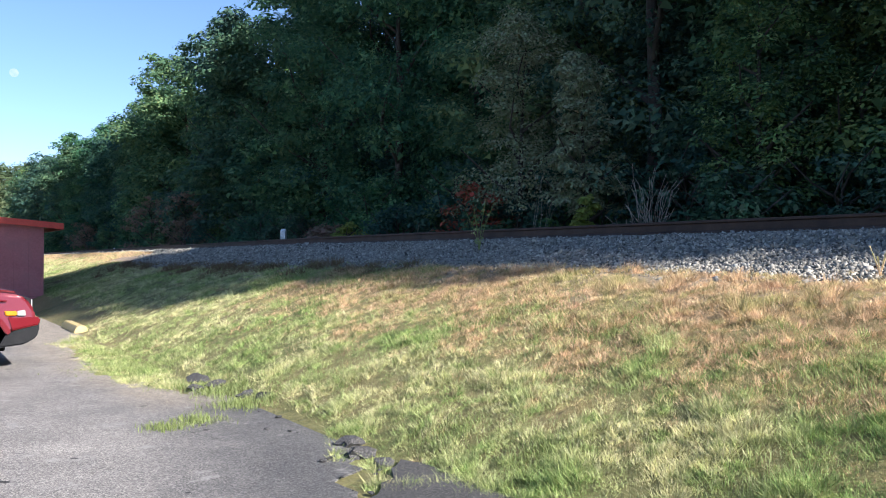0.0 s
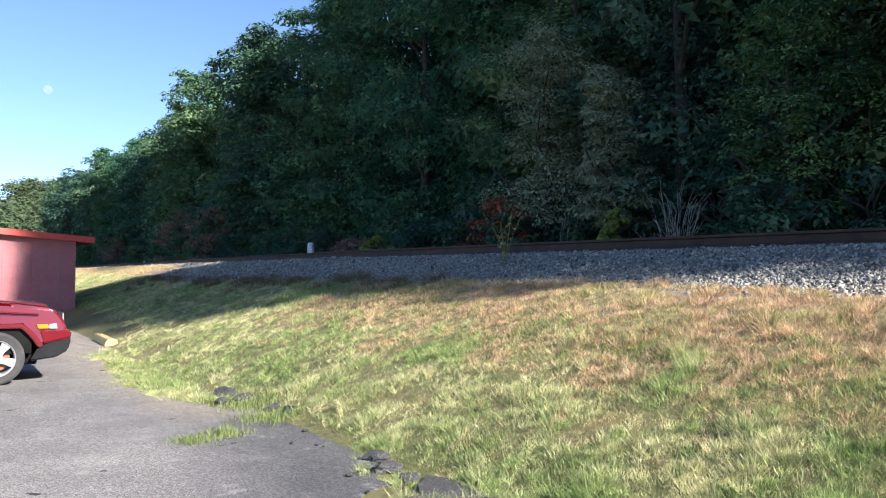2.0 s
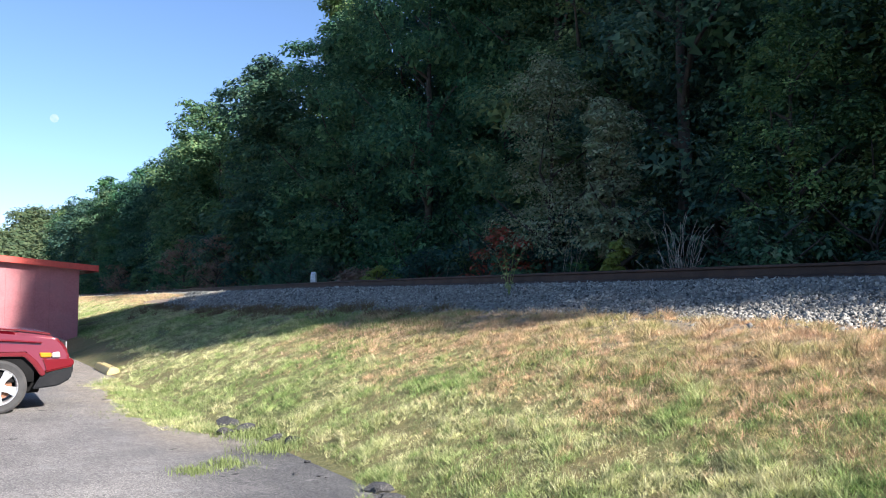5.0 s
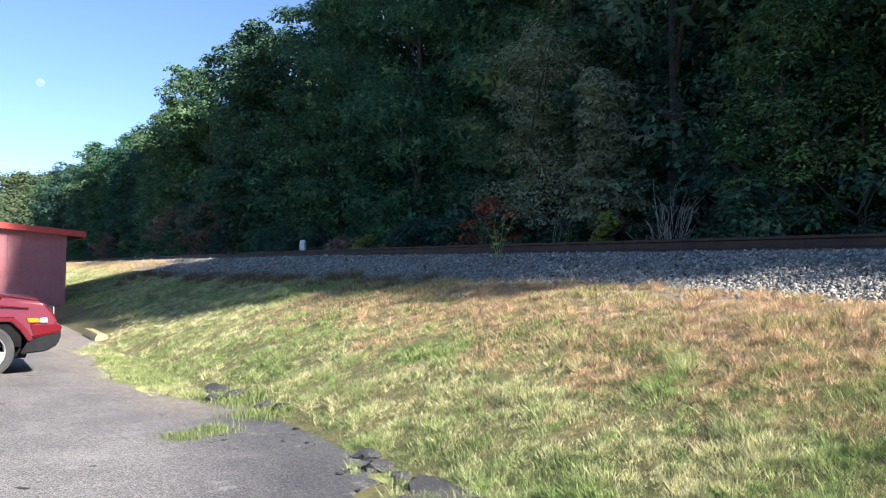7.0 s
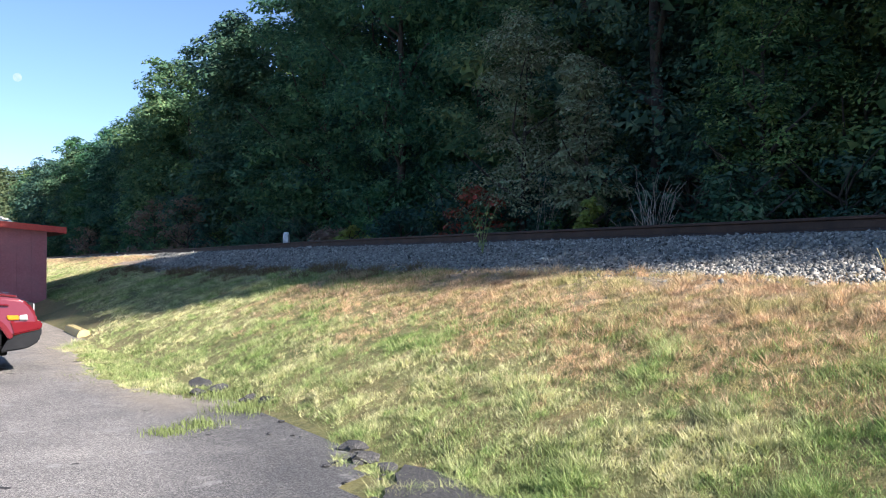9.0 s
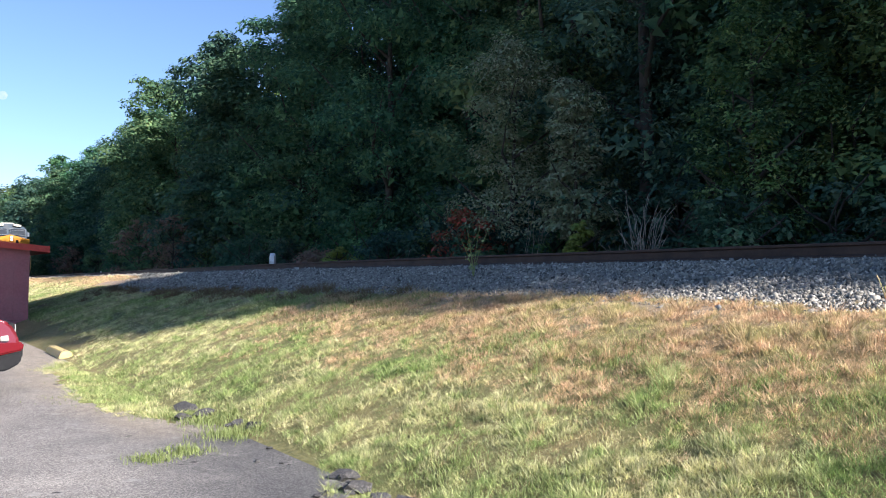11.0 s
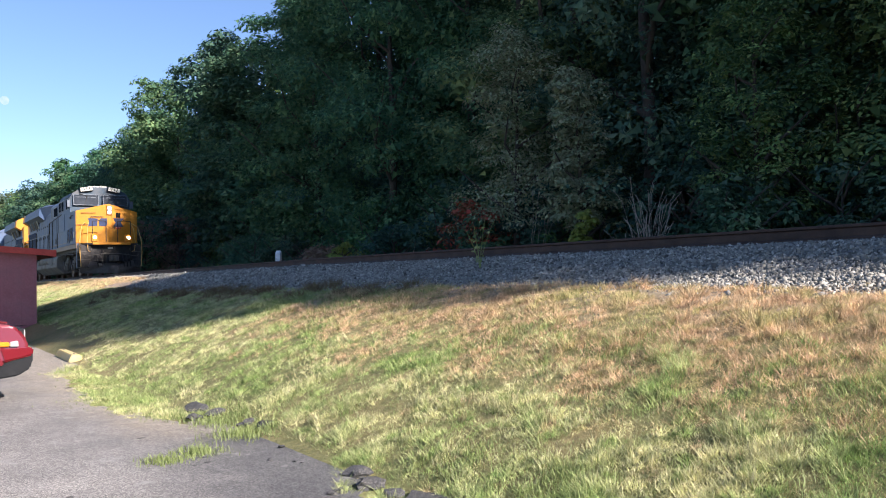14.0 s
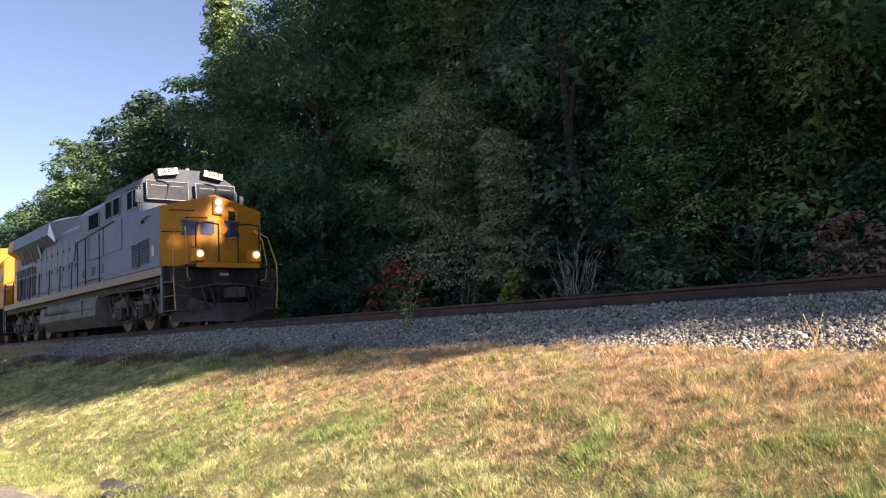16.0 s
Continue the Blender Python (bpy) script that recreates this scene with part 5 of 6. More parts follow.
def make_car():
    """A boxy compact off-roader; x forward from the front axle, camera side is -y."""
    car = thing("car", pose(-6.56, 11.55, 0.0, 0, 0, 32.0), "shiny red boxy off-road car parked on the asphalt", "car")
    base = [(0.86, 0.56), (0.84, 0.78), (0.74, 0.93), (0.66, 0.985), (0.2, 1.05), (-0.55, 1.1), (-0.62, 1.12), (-1.15, 1.62), (-2.0, 1.69), (-3.3, 1.66), (-3.5, 1.0), (-3.52, 0.5), (-3.2, 0.42), (-3.13, 0.62), (-2.95, 0.76), (-2.32, 0.76), (-2.14, 0.62), (-2.08, 0.36),
            (-0.52, 0.36), (-0.47, 0.6), (-0.32, 0.76), (0.3, 0.76), (0.42, 0.64), (0.52, 0.5)]
    bm = prism(base, "y", -0.87, 0.87)
    for v in bm.verts:
        if v.co.z > 1.3:
            v.co.y *= 0.83
        elif v.co.z > 0.95 and v.co.x > -0.6:
            v.co.y *= 0.93
        if v.co.x > 0.7:
            v.co.y *= 0.94
    bmesh.ops.bevel(bm, geom=[e for e in bm.edges if e.calc_length() > 0.02], offset=0.06, segments=4, affect="EDGES", clamp_overlap=True)
    part("body", bm, "car_red", car, smooth_by=35)
    # hood panel, fender flare, door lines
    bm = prism([(0.62, 1.0), (0.2, 1.062), (-0.52, 1.112), (-0.52, 1.13), (0.2, 1.085), (0.62, 1.025)], "y", -0.68, 0.68, 0.01, seg=2)
    part("hood", bm, "car_red", car, smooth_by=40)
    for sg in (-1, 1):
        for x0 in (0.0, -2.63):
            arch = [(-0.56, 0.36), (-0.5, 0.62), (-0.34, 0.79), (0.32, 0.79), (0.46, 0.66), (0.56, 0.5), (0.5, 0.47), (0.4, 0.62), (0.29, 0.735), (-0.31, 0.735), (-0.45, 0.58), (-0.5, 0.36)]
            bm = prism([(x0 + u, v) for u, v in arch], "y", sg * 0.84, sg * 0.905, 0.012, seg=2)
            part("wheel_arch", bm, "car_red", car, smooth_by=40)
            part("arch_liner", box(x0 - 0.44, x0 + 0.42, sg * 0.55, sg * 0.83, 0.4, 0.75), "ink", car)
        part("sill", box(-2.1, -0.5, sg * 0.84, sg * 0.9, 0.28, 0.42, 0.02), "car_plastic", car)
        part("fender_crease", prism([(0.5, 0.9), (0.1, 0.93), (-0.6, 0.95), (-0.6, 0.97), (0.1, 0.955), (0.5, 0.92)], "y", sg * 0.82, sg * 0.872, 0.006), "car_red", car)
        part("side_lamp", prism([(0.49, 0.715), (0.62, 0.715), (0.62, 0.775), (0.47, 0.78)], "y", sg * 0.8, sg * 0.885, 0.012), "amber", car, "amber side lamp")
        part("headlight", prism([(0.622, 0.71), (0.73, 0.71), (0.72, 0.79), (0.622, 0.775)], "y", sg * 0.6, sg * 0.878, 0.012), "clear_lens", car)
        part("side_window", prism([(-0.78, 1.16), (-1.22, 1.55), (-2.05, 1.58), (-2.05, 1.16)], "y", sg * 0.75, sg * 0.815), "dark_glass", car)
        part("side_window", prism([(-2.12, 1.16), (-2.12, 1.58), (-3.1, 1.57), (-3.2, 1.16)], "y", sg * 0.75, sg * 0.815), "dark_glass", car)
        part("door_handle", box(-1.9, -1.7, sg * 0.87, sg * 0.9, 0.98, 1.02, 0.01), "car_red", car)
        part("mirror", box(-0.85, -0.7, sg * 0.86, sg * 1.05, 1.1, 1.26, 0.03, 2), "car_red", car)
        part("fog_lamp", cyl((0.84, sg * 0.6, 0.52), (0.9, sg * 0.6, 0.52), 0.06, 0.055, 16), "clear_lens", car)
        part("tow_tab", box(0.85, 0.9, sg * 0.74, sg * 0.79, 0.5, 0.62, 0.01), "car_plastic", car)
    bm = prism([(0.4, 0.3), (0.72, 0.33), (0.87, 0.42), (0.9, 0.58), (0.76, 0.56), (0.56, 0.5), (0.5, 0.48)], "y", -0.885, 0.885, 0.02, seg=2)
    for v in bm.verts:
        if v.co.x > 0.7:
            v.co.y *= 0.93
    part("bumper", bm, "car_plastic", car, "grey-black plastic bumper", smooth_by=40)
    bm = prism([(0.55, 0.52), (0.9, 0.585), (0.91, 0.68), (0.8, 0.71), (0.5, 0.705)], "y", -0.88, 0.88, 0.02, seg=2)
    for v in bm.verts:
        if v.co.x > 0.7:
            v.co.y *= 0.93
    part("bumper_cover", bm, "car_red", car, smooth_by=40)
    part("grille", box(0.76, 0.83, -0.5, 0.5, 0.72, 0.92, 0.01), "car_plastic", car)
    for k in range(7):
        y = -0.45 + k * 0.15
        part("grille_slot", box(0.82, 0.845, y - 0.04, y + 0.04, 0.73, 0.91, 0.01), "alloy", car)
    part("windshield", prism([(-0.64, 1.15), (-1.13, 1.6), (-1.15, 1.585), (-0.67, 1.14)], "y", -0.68, 0.68), "dark_glass", car)
    part("underbody", box(-3.3, 0.5, -0.7, 0.7, 0.24, 0.4, 0.02), "ink", car)
    for x in (0.0, -2.63):
        for y in (-0.78, 0.78):
            car_wheel(car, x, y)


make_car()

# ---- wheel stop, posts ----
M["stop_yellow"] = worn("chipped_yellow_concrete", [(0.3, (0.50, 0.39, 0.16)), (0.7, (0.60, 0.48, 0.20))], 3, 30, 0.8, dirt=(0.46, 0.38, 0.24), dirt_scale=1.2)
M["concrete_white"] = worn("whitewashed_concrete", [(0.3, (0.72, 0.73, 0.73)), (0.7, (0.85, 0.86, 0.86))], 5, 40, 0.8, dirt=(0.36, 0.36, 0.35), dirt_scale=3)


def make_stop():
    bm = prism([(-0.13, 0.0), (0.13, 0.0), (0.12, 0.06), (0.075, 0.14), (-0.075, 0.14), (-0.12, 0.06)], "x", -0.85, 0.85, 0.012, seg=2)
    for v in bm.verts:
        v.co += Vector((0.006 * noise.noise(v.co * 5), 0, 0.008 * noise.noise(v.co * 4 + Vector((3, 0, 0)))))
    st = thing("wheel_stop", pose(-7.46, 17.25, 0.004, 0, 0, -58), "chipped yellow concrete wheel stop on the asphalt", "wheel stop")
    part("block", bm, "stop_yellow", st)
    for x in (-0.6, 0.6):
        part("pin", cyl((x, 0, 0.12), (x, 0, 0.148), 0.02, None, 8), "truck_grey", st)


make_stop()


def make_posts():
    x, y = plan(4.4, -3.0)
    z = ground_z(4.4, -3.0)
    p = thing("milepost", pose(x, y, z, 0, 0, TRACK_RZ - 35), "small whitewashed concrete milepost with a pointed top", "milepost")
    h = 2.63 - z
    part("shaft", prism([(-0.16, 0), (0.16, 0), (0.16, h - 0.13), (0, h), (-0.16, h - 0.13)], "y", -0.1, 0.1, 0.012), "concrete_white", p)
    for zz in (0.22, 0.32, 0.42):
        part("numeral_bar", box(-0.05, 0.05, -0.108, -0.101, h - zz - 0.05, h - zz), "tank_grey", p)
    x, y = plan(-23.6, -2.5)
    z = ground_z(-23.6, -2.5)
    part("stake", cyl((x, y, z), (x, y, z + 0.75), 0.06, 0.05, 8), "concrete_white", thing("marker_stake", None, "thin pale stake beside the rails", "stake"))


make_posts()


# ---- shrubs, dead brush and weeds at the wood's edge ----
def make_shrub(seed, s, q, h, rad, leaf, label, per=2000, size=0.14, nb=34, bare=0.2):
    sh = make_tree(seed, h, rad, 0.1, per, size, leaf, nb, label=label, name="shrub", hole=bare)
    x, y = plan(s, q)
    sh.matrix_world = pose(x, y, ground_z(s, q) - 0.08)
    return sh


def make_edge():
    g = ground_z
    for sd, s, q, h, r, lf, lb, *o in (
        (31, 15.6, -4.6, 2.5, 1.15, "leaf_red", "shrub turning dark red beside the track"),
        (32, 16.3, -4.1, 2.0, 0.7, "leaf_mid", "low green shrub among red leaves"),
        (33, 20.4, -4.4, 1.9, 0.4, "leaf_bright", "small yellow-green sapling at the wood's edge"),
        (34, 24.4, -4.9, 2.1, 1.4, "leaf_mid", "spreading bright green shrub at the wood's edge"),
        (35, -23.9, -5.0, 4.8, 1.9, "leaf_brown", "tall brown dried-out shrub by the rails"),
        (36, -15.0, -4.8, 4.4, 1.7, "leaf_brown", "tall brown dried-out shrub by the rails"),
        (37, -2.7, -4.7, 2.6, 1.8, "leaf_mid", "low green shrub at the wood's edge"),
        (38, 5.4, -4.3, 1.6, 1.4, "leaf_brown", "low brownish shrub behind the rails"),
        (39, 7.6, -4.3, 1.7, 0.7, "leaf_bright", "low yellowish shrub behind the rails"),
        (40, 28.8, -4.7, 2.2, 0.8, "leaf_brown", "thin reddish-brown shrub by the rails"),
        (41, -53, -6.2, 4.0, 2.2, "leaf_brown", "brown dried-out shrub by the rails"),
        (42, 9.0, -5.6, 2.2, 1.5, "leaf_dark", "dark green shrub at the wood's edge"),
        (43, 17.0, -5.9, 2.3, 1.3, "leaf_dark", "dark green shrub at the wood's edge"),
        (44, 26.0, -6.4, 2.6, 1.5, "leaf_dark", "dark green shrub at the wood's edge"),
        (45, 30.5, -6.4, 3.0, 1.7, "leaf_mid", "green shrub at the wood's edge"),
        (46, -1.0, -5.8, 2.4, 1.6, "leaf_dark", "dark green shrub at the wood's edge"),
        (47, -12.5, -6.0, 2.8, 1.9, "leaf_dark", "dark green shrub at the wood's edge"),
        (48, 6.3, -6.3, 3.4, 1.8, "leaf_mid", "green shrub at the wood's edge"),
    ):
        make_shrub(sd, s, q, h, r, lf, lb)
    for sd, s, q, h, r in ((51, 16.4, -5.5, 7.5, 1.8), (52, 19.4, -5.3, 5.8, 1.1)):
        t = make_tree(sd, h, r, 1.6, 15000, 0.09, "leaf_pale", 90, 1.6, "slender tree with drooping pale dry leaves", shape="column", hole=0.4, core=0)
        x, y = plan(s, q)
        t.matrix_world = pose(x, y, g(s, q) - 0.1)
    t = make_tree(53, 7.4, 1.5, 0.8, 12000, 0.10, "leaf_mid", 90, 0.0, "young green tree with pale upright shoots", hole=0.3, core=0)
    x, y = plan(24.1, -6.2)
    t.matrix_world = pose(x, y, g(24.1, -6.2) - 0.1)
    # dead brush
    rng = random.Random(4)
    for s, q, h, n, w in ((22.6, -4.3, 2.6, 36, 0.6), (21.8, -4.4, 1.6, 12, 0.5), (28.5, -4.4, 1.6, 9, 0.5), (18.1, -4.7, 2.8, 8, 0.6), (12.0, -4.6, 1.6, 8, 0.8)):
        x, y = plan(s, q)
        b = thing("dead_brush", pose(x, y, g(s, q) - 0.05), "bare grey dead brush at the wood's edge", "brush", "dead brush by the rails")
        for k in range(n):
            a = rng.uniform(0, 6.28)
            r0, r1 = rng.uniform(0, w * 0.5), rng.uniform(0.2, w)
            hh = h * rng.uniform(0.5, 1.0)
            p = [(r0 * math.cos(a), r0 * math.sin(a), 0)]
            for i in range(1, 6):
                f = i / 5
                p.append((math.cos(a + 0.4 * f) * (r0 + r1 * f * f) + rng.uniform(-0.05, 0.05), math.sin(a + 0.4 * f) * (r0 + r1 * f * f) + rng.uniform(-0.05, 0.05), hh * f ** 0.8 + (0 if i < 5 else -0.1)))
            part("stem", tube(p, 0.006, 4), "twig", b)


make_edge()

# ---- grass ----
def grass_mat(name, straw, green, brown, scale=0.55, mid=(0.44, 0.60)):
    """Blades that turn from straw to green in patches, and tuft by tuft, with dark gaps in the colour."""
    m, nt, b = material(name, 0.6, 0, 0.25)
    g = nt.nodes.new("ShaderNodeNewGeometry")
    pos, rnd = g.outputs["Position"], g.outputs["Random Per Island"]

    def by_blade(cols):
        return ramp(nt, rnd, [(i / (len(cols) - 1), k) for i, k in enumerate(cols)])

    def patch(sc, lo, hi):
        return ramp(nt, noise_node(nt, sc, 4, 0.6, pos), [(lo, (0, 0, 0)), (hi, (1, 1, 1))])

    c = mix(nt, patch(scale, *mid), by_blade(straw), by_blade(green))
    c = mix(nt, patch(4.5, 0.50, 0.62), c, by_blade(green))
    c = mix(nt, patch(3.7, 0.60, 0.70), c, by_blade(brown))
    # clump-sized noise puts the shaded gaps between tufts into the blade colour
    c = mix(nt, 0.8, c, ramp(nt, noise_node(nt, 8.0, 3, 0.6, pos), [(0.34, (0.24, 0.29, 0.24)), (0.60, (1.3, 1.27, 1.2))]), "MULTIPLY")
    nt.links.new(c, b.inputs["Base Color"])
    t = nt.nodes.new("ShaderNodeBsdfTranslucent")
    nt.links.new(c, t.inputs[0])
    sh = nt.nodes.new("ShaderNodeMixShader")
    sh.inputs[0].default_value = 0.25
    nt.links.new(b.outputs[0], sh.inputs[1])
    nt.links.new(t.outputs[0], sh.inputs[2])
    nt.links.new(sh.outputs[0], nt.nodes["Material Output"].inputs[0])
    return m


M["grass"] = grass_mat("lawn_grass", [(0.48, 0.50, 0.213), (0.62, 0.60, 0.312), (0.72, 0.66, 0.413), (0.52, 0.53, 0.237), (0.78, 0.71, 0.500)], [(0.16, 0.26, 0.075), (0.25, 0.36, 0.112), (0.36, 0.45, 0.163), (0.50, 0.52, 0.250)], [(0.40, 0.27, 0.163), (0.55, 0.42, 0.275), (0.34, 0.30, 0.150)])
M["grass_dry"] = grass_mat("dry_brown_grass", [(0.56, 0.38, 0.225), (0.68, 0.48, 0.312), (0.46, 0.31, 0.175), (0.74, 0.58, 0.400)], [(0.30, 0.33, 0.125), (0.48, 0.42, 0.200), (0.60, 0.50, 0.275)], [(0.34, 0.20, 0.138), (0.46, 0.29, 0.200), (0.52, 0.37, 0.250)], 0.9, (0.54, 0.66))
M["weed_brown"] = island_mat("dry_brown_weeds", [(0.12, 0.07, 0.05), (0.20, 0.13, 0.08), (0.14, 0.13, 0.06), (0.27, 0.20, 0.12)], 0.8, trans=0.15, spec=0.1)
M["weed"] = island_mat("green_weeds", [(0.18, 0.23, 0.07), (0.26, 0.32, 0.11), (0.35, 0.40, 0.17)], 0.55, trans=0.3)


def blades(name, mat, X, H, W, label, cat, lean=0.6, seed=1, bend=True):
    """Tapered bent blades, rooted at X."""
    rng = np.random.default_rng(seed)
    n = len(X)
    a = rng.uniform(0, 2 * np.pi, n)
    d = np.stack([np.cos(a), np.sin(a), np.zeros(n)], 1)
    w = np.stack([-np.sin(a), np.cos(a), np.zeros(n)], 1)
    ln = (lean * np.abs(rng.normal(size=n)) * H)[:, None]
    up = np.array((0, 0, 1.0))
    base = X
    mid = base + up * (H * 0.55)[:, None] + d * ln * 0.35
    tip = base + up * (H * rng.uniform(0.75, 1.0, n))[:, None] + d * ln
    Wc = W[:, None]
    if bend:
        V = np.stack([base - w * Wc, base + w * Wc, mid + w * Wc * 0.8, tip, mid - w * Wc * 0.8], 1).reshape(-1, 3)
        i = np.arange(n)[:, None] * 5
        F = np.concatenate([i + np.array([[0, 1, 2]]), i + np.array([[0, 2, 4]]), i + np.array([[4, 2, 3]])], 1).reshape(-1, 3)
    else:
        V = np.stack([base - w * Wc, base + w * Wc, tip], 1).reshape(-1, 3)
        F = np.arange(n * 3).reshape(-1, 3)
    return tagged(mesh_np(name, V, F, mat), label, cat, kind="stuff")


def in_lot(x, y):
    """How far a point lies inside the asphalt's edge, in metres (rough)."""
    line = [(-12.5, 27.0), (-8.9, 21.6), (-7.5, 18.9), (-6.75, 17.2), (-6.2, 14.0), (-5.3, 12.4), (-4.2, 10.7), (-3.3, 9.6), (-2.5, 9.9), (-1.75, 8.75), (-1.15, 8.1), (-0.7, 7.25), (-0.55, 6.3), (-0.3, 5.6), (0.6, 4.2), (2.5, 1.5)]
    ys = np.array([p[1] for p in line][::-1])
    xs = np.array([p[0] for p in line][::-1])
    return np.where(y > 27.0, -1.0, np.interp(y, ys, xs) - x)


def tuft_blades(rng, name, mat, c, H, rad, k, W, label, seed, spread=0.8):
    """Blades fanning out of each tuft's centre c (n, 3), with the ground's fall in c[:, 3:5]."""
    n = len(c)
    off = rng.normal(size=(n, k, 2)) * (rad * 0.5)[:, None, None]
    px, py = c[:, 0, None] + off[..., 0], c[:, 1, None] + off[..., 1]
    pz = c[:, 2, None] + off[..., 0] * c[:, 3, None] + off[..., 1] * c[:, 4, None] - 0.008
    h = H[:, None] * rng.uniform(0.45, 1.15, (n, k)) * np.clip(1.15 - 0.3 * np.hypot(off[..., 0], off[..., 1]) / rad[:, None], 0.4, 1.2)
    out = off / (rad[:, None, None] * 0.5) * 0.42 * spread + rng.normal(size=(n, k, 2)) * 0.6
    tip = np.stack([px + out[..., 0] * h, py + out[..., 1] * h, pz + h], -1)
    a = rng.uniform(0, 2 * np.pi, (n, k))
    w = np.stack([np.cos(a), np.sin(a), np.zeros((n, k))], -1) * W[:, None, None]
    base = np.stack([px, py, pz], -1)
    keep = (in_lot(px, py) < np.where(py > 14, 0.55, 0.28)).ravel()
    V = np.stack([base - w, base + w, tip], 2).reshape(-1, 3, 3)[keep].reshape(-1, 3)
    tagged(mesh_np(name, V, np.arange(len(V)).reshape(-1, 3), mat), label, "grass", kind="stuff")


def make_grass():
    rng = np.random.default_rng(21)
    # tuft centres, thinning with distance from the lot's near edge
    n = 66000
    ang = np.radians(rng.uniform(-36, 44, n))
    dist = 3.2 * (46 / 3.2) ** (rng.random(n) ** 0.8)
    x, y = dist * np.sin(ang), dist * np.cos(ang)
    m = 7000
    s2, q2 = rng.uniform(-40, 17, m), rng.uniform(2.0, 7.4, m)
    x, y = np.r_[x, TA.x + TU.x * s2 + TN.x * q2], np.r_[y, TA.y + TU.y * s2 + TN.y * q2]
    s = (x - TA.x) * TU.x + (y - TA.y) * TU.y
    q = (x - TA.x) * TN.x + (y - TA.y) * TN.y
    wob = np.array([noise.noise((a * 1.3, b * 1.3, 7)) for a, b in zip(x, y)])
    tuft = np.array([noise.noise((a * 2.6, b * 2.6, 17)) + 0.6 * noise.noise((a * 5.5, b * 5.5, 31)) for a, b in zip(x, y)])
    near_foot = np.clip((4.6 + 0.7 * wob - q) / 1.2, 0, 1)
    ok = (q < 12) & (in_lot(x, y) < 0.10 + 0.35 * wob + np.where(y > 14, 0.2, np.where(y < 9, 0.12, 0.0)))
    ok &= ((q > 3.2 + 0.3 * wob) & (s > 4)) | ((s <= 17) & ((q > 3.2) | (s < 5.0 - 2.0 * (q - 2.0))))
    ok &= tuft > -0.8 + 0.38 * near_foot * (s > 12)
    x, y, s, q, wob, tuft = (v[ok] for v in (x, y, s, q, wob, tuft))
    d = np.hypot(x, y)
    z = np.array([[ground_z(*to_sq(a, b)), ground_z(*to_sq(a + 0.1, b)), ground_z(*to_sq(a, b + 0.1))] for a, b in zip(x, y)])
    C = np.stack([x, y, z[:, 0], (z[:, 1] - z[:, 0]) * 10, (z[:, 2] - z[:, 0]) * 10], 1)
    dry = (q + 0.9 * wob + 0.9 * tuft + 0.35 * rng.normal(size=len(q)) + np.where(s < 23, 1.2, -0.7)) < 4.6
    tall = np.clip(0.66 + 1.1 * tuft, 0.36, 1.8) * np.exp(rng.normal(size=len(q)) * 0.25)
    W = 0.0014 + 0.00030 * d
    rad = (0.042 + 0.0052 * d) * rng.uniform(0.7, 1.3, len(q))
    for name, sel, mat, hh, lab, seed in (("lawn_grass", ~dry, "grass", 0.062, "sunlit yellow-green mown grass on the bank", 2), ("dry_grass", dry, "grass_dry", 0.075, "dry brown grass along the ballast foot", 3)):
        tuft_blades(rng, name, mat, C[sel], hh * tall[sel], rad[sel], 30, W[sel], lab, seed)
    # brown weeds gone to seed along the foot of the ballast
    k = 420
    s, q = rng.uniform(5, 25, k), 3.15 + np.abs(rng.normal(size=k)) * 0.45
    clump = np.array([noise.noise((a * 0.9, b * 0.9, 51)) for a, b in zip(s, q)])
    s, q = s[clump > -0.05], q[clump > -0.05]
    x, y = TA.x + TU.x * s + TN.x * q, TA.y + TU.y * s + TN.y * q
    z = np.array([[ground_z(*to_sq(a, b)), ground_z(*to_sq(a + 0.1, b)), ground_z(*to_sq(a, b + 0.1))] for a, b in zip(x, y)])
    C = np.stack([x, y, z[:, 0], (z[:, 1] - z[:, 0]) * 10, (z[:, 2] - z[:, 0]) * 10], 1)
    tuft_blades(rng, "brown_weeds", "weed_brown", C, rng.uniform(0.07, 0.2, len(x)), rng.uniform(0.08, 0.16, len(x)), 40, 0.003 + 0.0003 * np.hypot(x, y), "reddish-brown dry weeds along the ballast foot", 6)
    # weeds and tufts standing out of the lot's edge and the ballast foot
    P, Hs = [], []
    for wx, wy, r, nn, h in ((-2.4, 7.42, 0.17, 420, 0.14), (-2.22, 7.72, 0.2, 420, 0.17), (-2.0, 8.6, 0.32, 800, 0.19), (-2.4, 9.35, 0.32, 800, 0.19), (-2.75, 9.75, 0.2, 400, 0.17), (-4.0, 11.5, 0.7, 1800, 0.08), (-4.9, 13.4, 0.6, 1500, 0.08), (-3.0, 9.9, 0.35, 900, 0.12), (0.05, 6.3, 0.25, 500, 0.14), (0.65, 5.55, 0.22, 500, 0.15), (1.6, 4.3, 0.35, 700, 0.15),
                             (2.6, 5.1, 0.35, 700, 0.15), (1.5, 7.4, 0.4, 900, 0.12), (0.7, 8.6, 0.5, 1000, 0.12), (-1.3, 13.3, 0.8, 1800, 0.14), (-0.3, 12.4, 0.6, 1200, 0.14), (-2.6, 15.0, 0.9, 1700, 0.14), (3.3, 4.6, 0.3, 500, 0.14)):
        a = rng.normal(size=(nn, 2)) * r * 0.55
        px, py = wx + a[:, 0], wy + a[:, 1]
        pz = np.array([ground_z(*to_sq(u, v)) for u, v in zip(px, py)])
        P.append(np.stack([px, py, np.maximum(pz, -0.005)], 1))
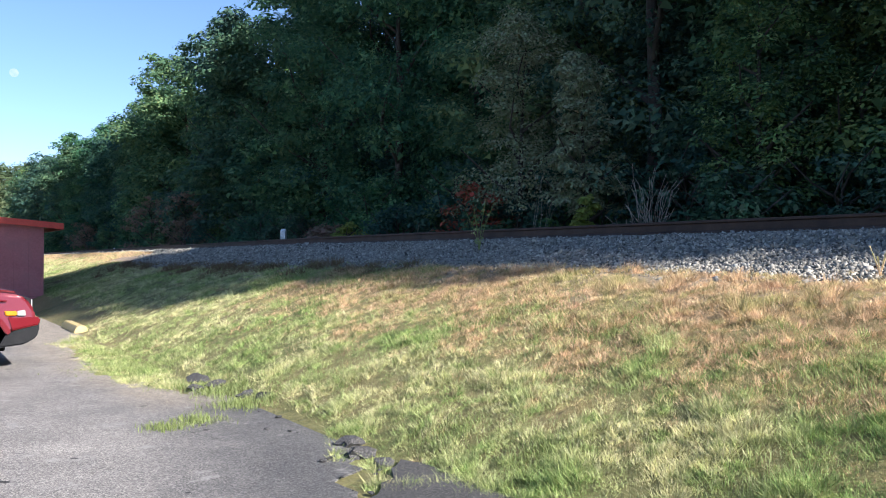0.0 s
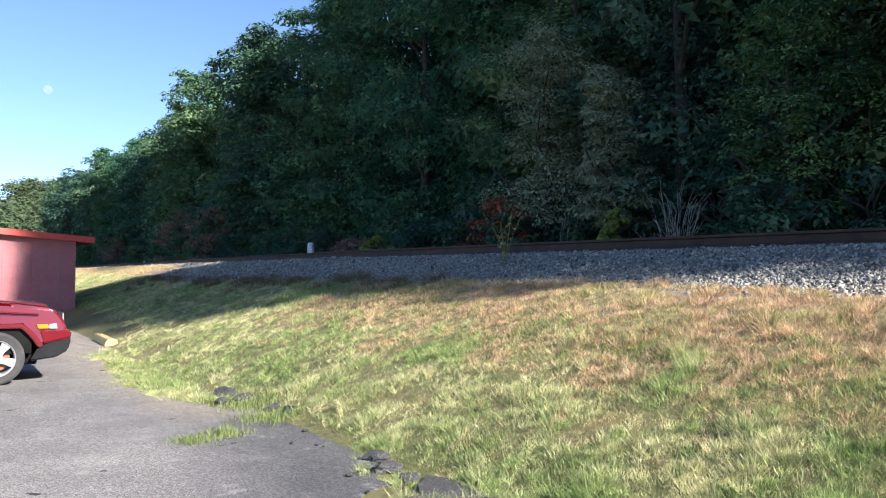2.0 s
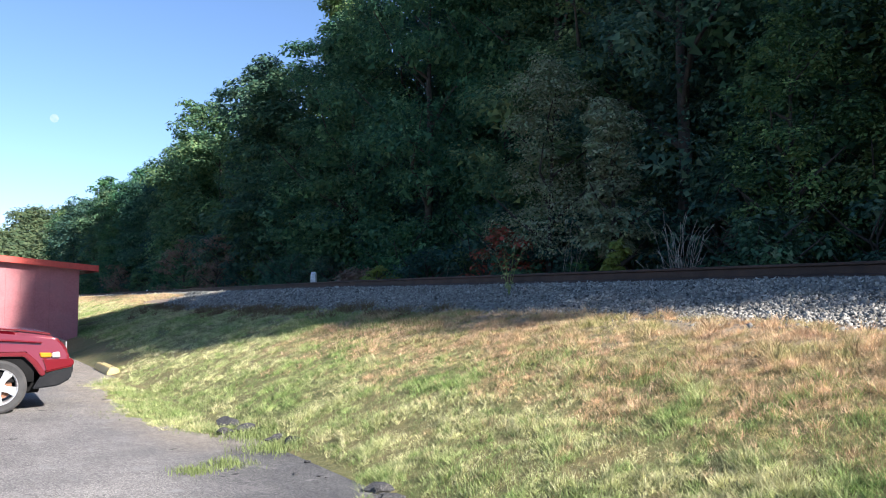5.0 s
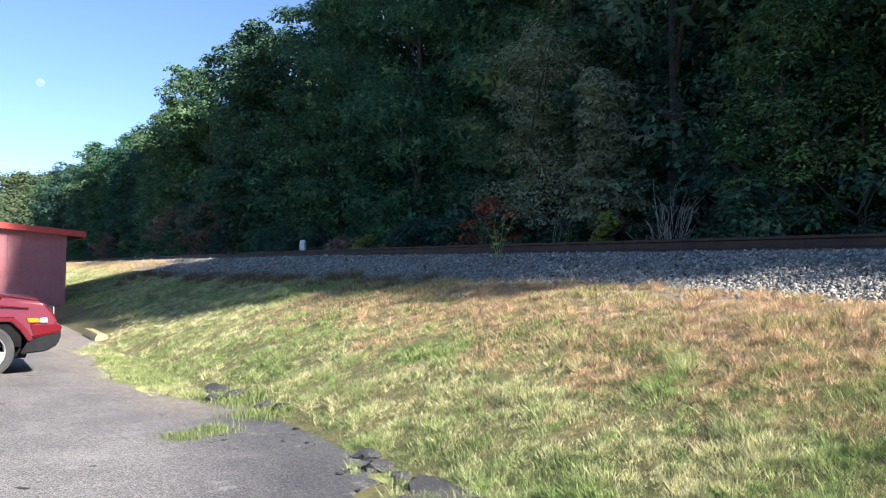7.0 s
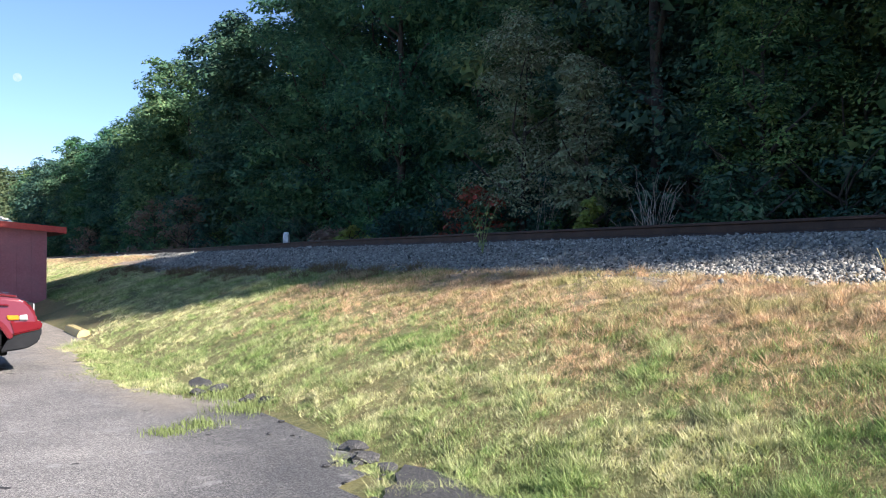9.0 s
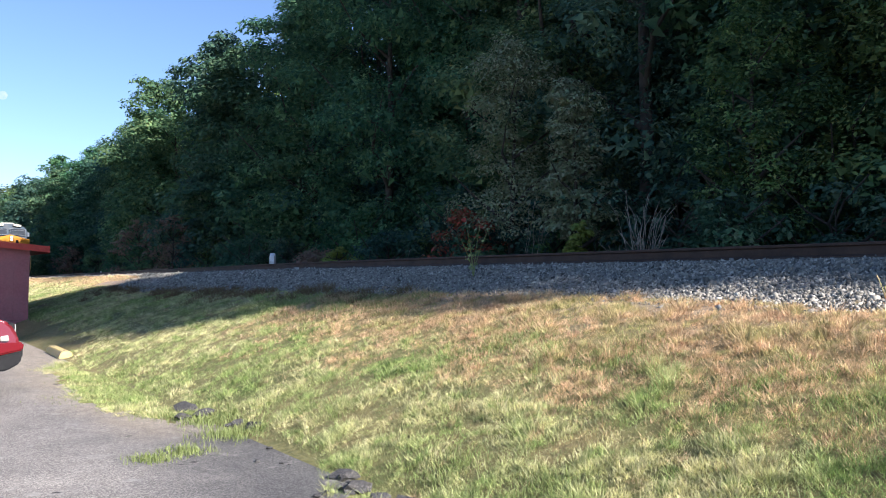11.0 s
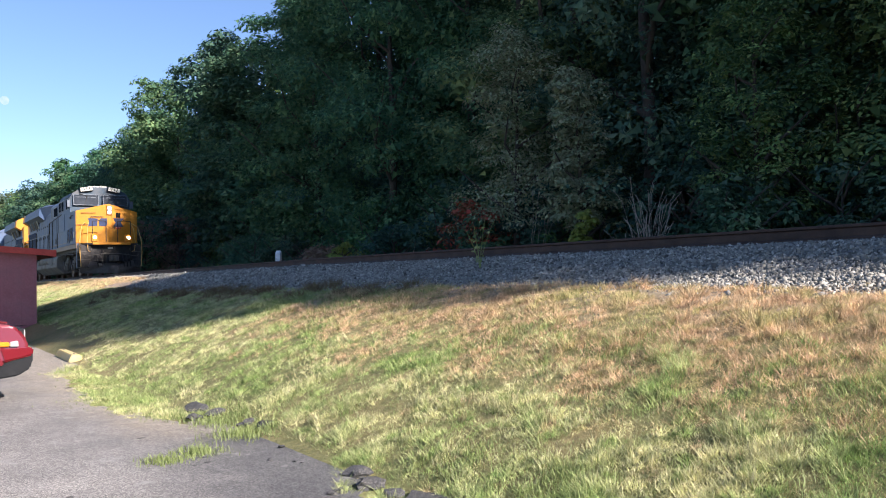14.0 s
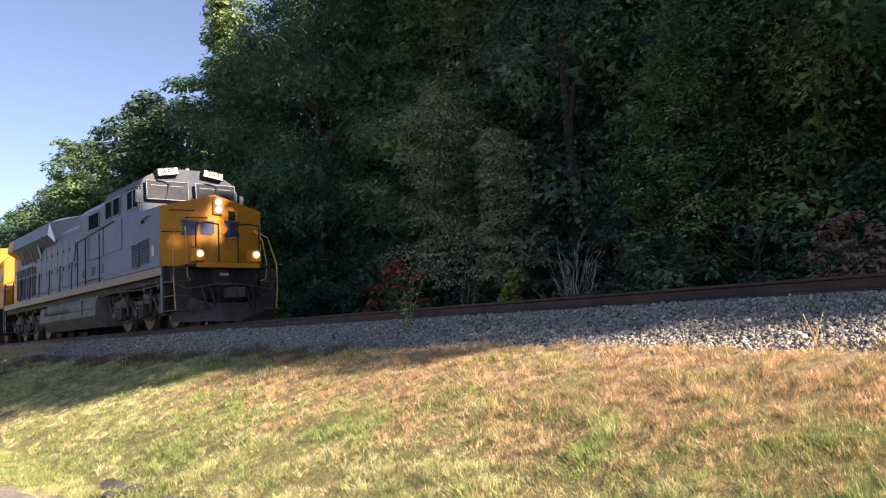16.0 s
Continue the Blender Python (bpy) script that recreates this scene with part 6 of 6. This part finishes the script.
        Hs.append(h * 0.42 * rng.uniform(0.5, 1.3, nn))
    P, Hs = np.concatenate(P), np.concatenate(Hs)
    blades("weed_clumps", "weed", P, Hs, 0.0012 + 0.00022 * np.hypot(P[:, 0], P[:, 1]), "bright green weed clumps in the grass", "weeds", 0.9, 4)
    # a tall thin weed in the ballast
    rr = random.Random(2)
    for s, q, h, nst, leaf in ((25.3, 2.35, 0.85, 5, True), (32.3, 3.3, 0.3, 6, False), (33.0, 3.2, 0.3, 5, False)):
        x, y = plan(s, q)
        w = thing("tall_weed", pose(x, y, bed_z(s, q) - 0.02), "thin green weed growing out of the ballast" if leaf else "dry straw-coloured weed in the ballast", "weed")
        for k in range(nst):
            a = rr.uniform(0, 6.28)
            hh = h * rr.uniform(0.55, 1.0)
            sp = hh * rr.uniform(0.1, 0.45)
            pts = [(sp * (i / 4) ** 1.5 * math.cos(a), sp * (i / 4) ** 1.5 * math.sin(a), hh * i / 4) for i in range(5)]
            part("stem", tube(pts, 0.005, 4), "weed" if leaf else "grass_dry", w)
            if leaf:
                V, F = crown_arrays(np.random.default_rng(k), [(*p, 0.07) for p in pts[1:4]], 16, 0.05)
                mesh_np("leaves", V, F, "weed", w)


make_grass()

# ---- distance ----
def make_far_hill():
    """A wooded hill far down the line."""
    rng = np.random.default_rng(33)
    blobs = []
    for i in range(420):
        a = rng.uniform(-1, 1)
        d = rng.uniform(0, 1)
        s, q = -240 - 140 * d, -75 + 105 * (a * 0.5 + 0.5)
        x, y = plan(s, q)
        hgt = (4 + 40 * d ** 0.8) * (1.0 - 0.6 * smooth(-60, 35, q)) * (0.85 + 0.25 * rng.random())
        blobs.append((x, y, hgt, rng.uniform(4, 7)))
    V, F = crown_arrays(rng, blobs, 90000, 1.15, fold=False, core=5)
    tagged(mesh_np("far_woods", V, F, "leaf_far"), "sunlit wooded hill far down the line", "woods", kind="stuff")


make_far_hill()
def moon_material():
    """Faint and half dissolved in the sky's own light."""
    m, nt, b = material("pale_daytime_moon", 0.9)
    e = nt.nodes.new("ShaderNodeEmission")
    e.inputs[0].default_value, e.inputs[1].default_value = (0.82, 0.92, 1.0, 1), 0.42
    tr = nt.nodes.new("ShaderNodeBsdfTransparent")
    mx = nt.nodes.new("ShaderNodeMixShader")
    k = ramp(nt, noise_node(nt, 0.07, 3, 0.5, coords(nt)), [(0.35, (0.15, 0.15, 0.15)), (0.65, (0.5, 0.5, 0.5))])
    nt.links.new(k, mx.inputs[0])
    nt.links.new(tr.outputs[0], mx.inputs[1])
    nt.links.new(e.outputs[0], mx.inputs[2])
    nt.links.new(mx.outputs[0], nt.nodes["Material Output"].inputs[0])
    return m


bm = bmesh.new()
bmesh.ops.create_uvsphere(bm, u_segments=24, v_segments=16, radius=20)
mo = part("moon", bm, moon_material(), smooth_by=180)
mo.matrix_world = pose(-2024, 4000, 866)
tagged(mo, "pale gibbous moon in the daytime sky", "moon", kind="backdrop")


# ---- what moves ----
def motions():
    ts = [0.5 * i for i in range(33)]
    walk(lead, [(t, on_track(train_s(t))) for t in ts])
    walk(trail, [(t, on_track(train_s(t) - 43.6, True)) for t in ts])
    walk(third, [(t, on_track(train_s(t) - 45.2)) for t in ts])
    spin = math.degrees(SPEED / 0.53)
    steps = [i / 15 for i in range(241)]
    for axles, sg in ((lead_axles, 1), (trail_axles, -1)):
        for ax in axles:
            o = ax.matrix_basis.translation.copy()
            walk(ax, [(t, pose(o.x, o.y, o.z, 0, (sg * spin * t) % 360, 0)) for t in steps])


motions()
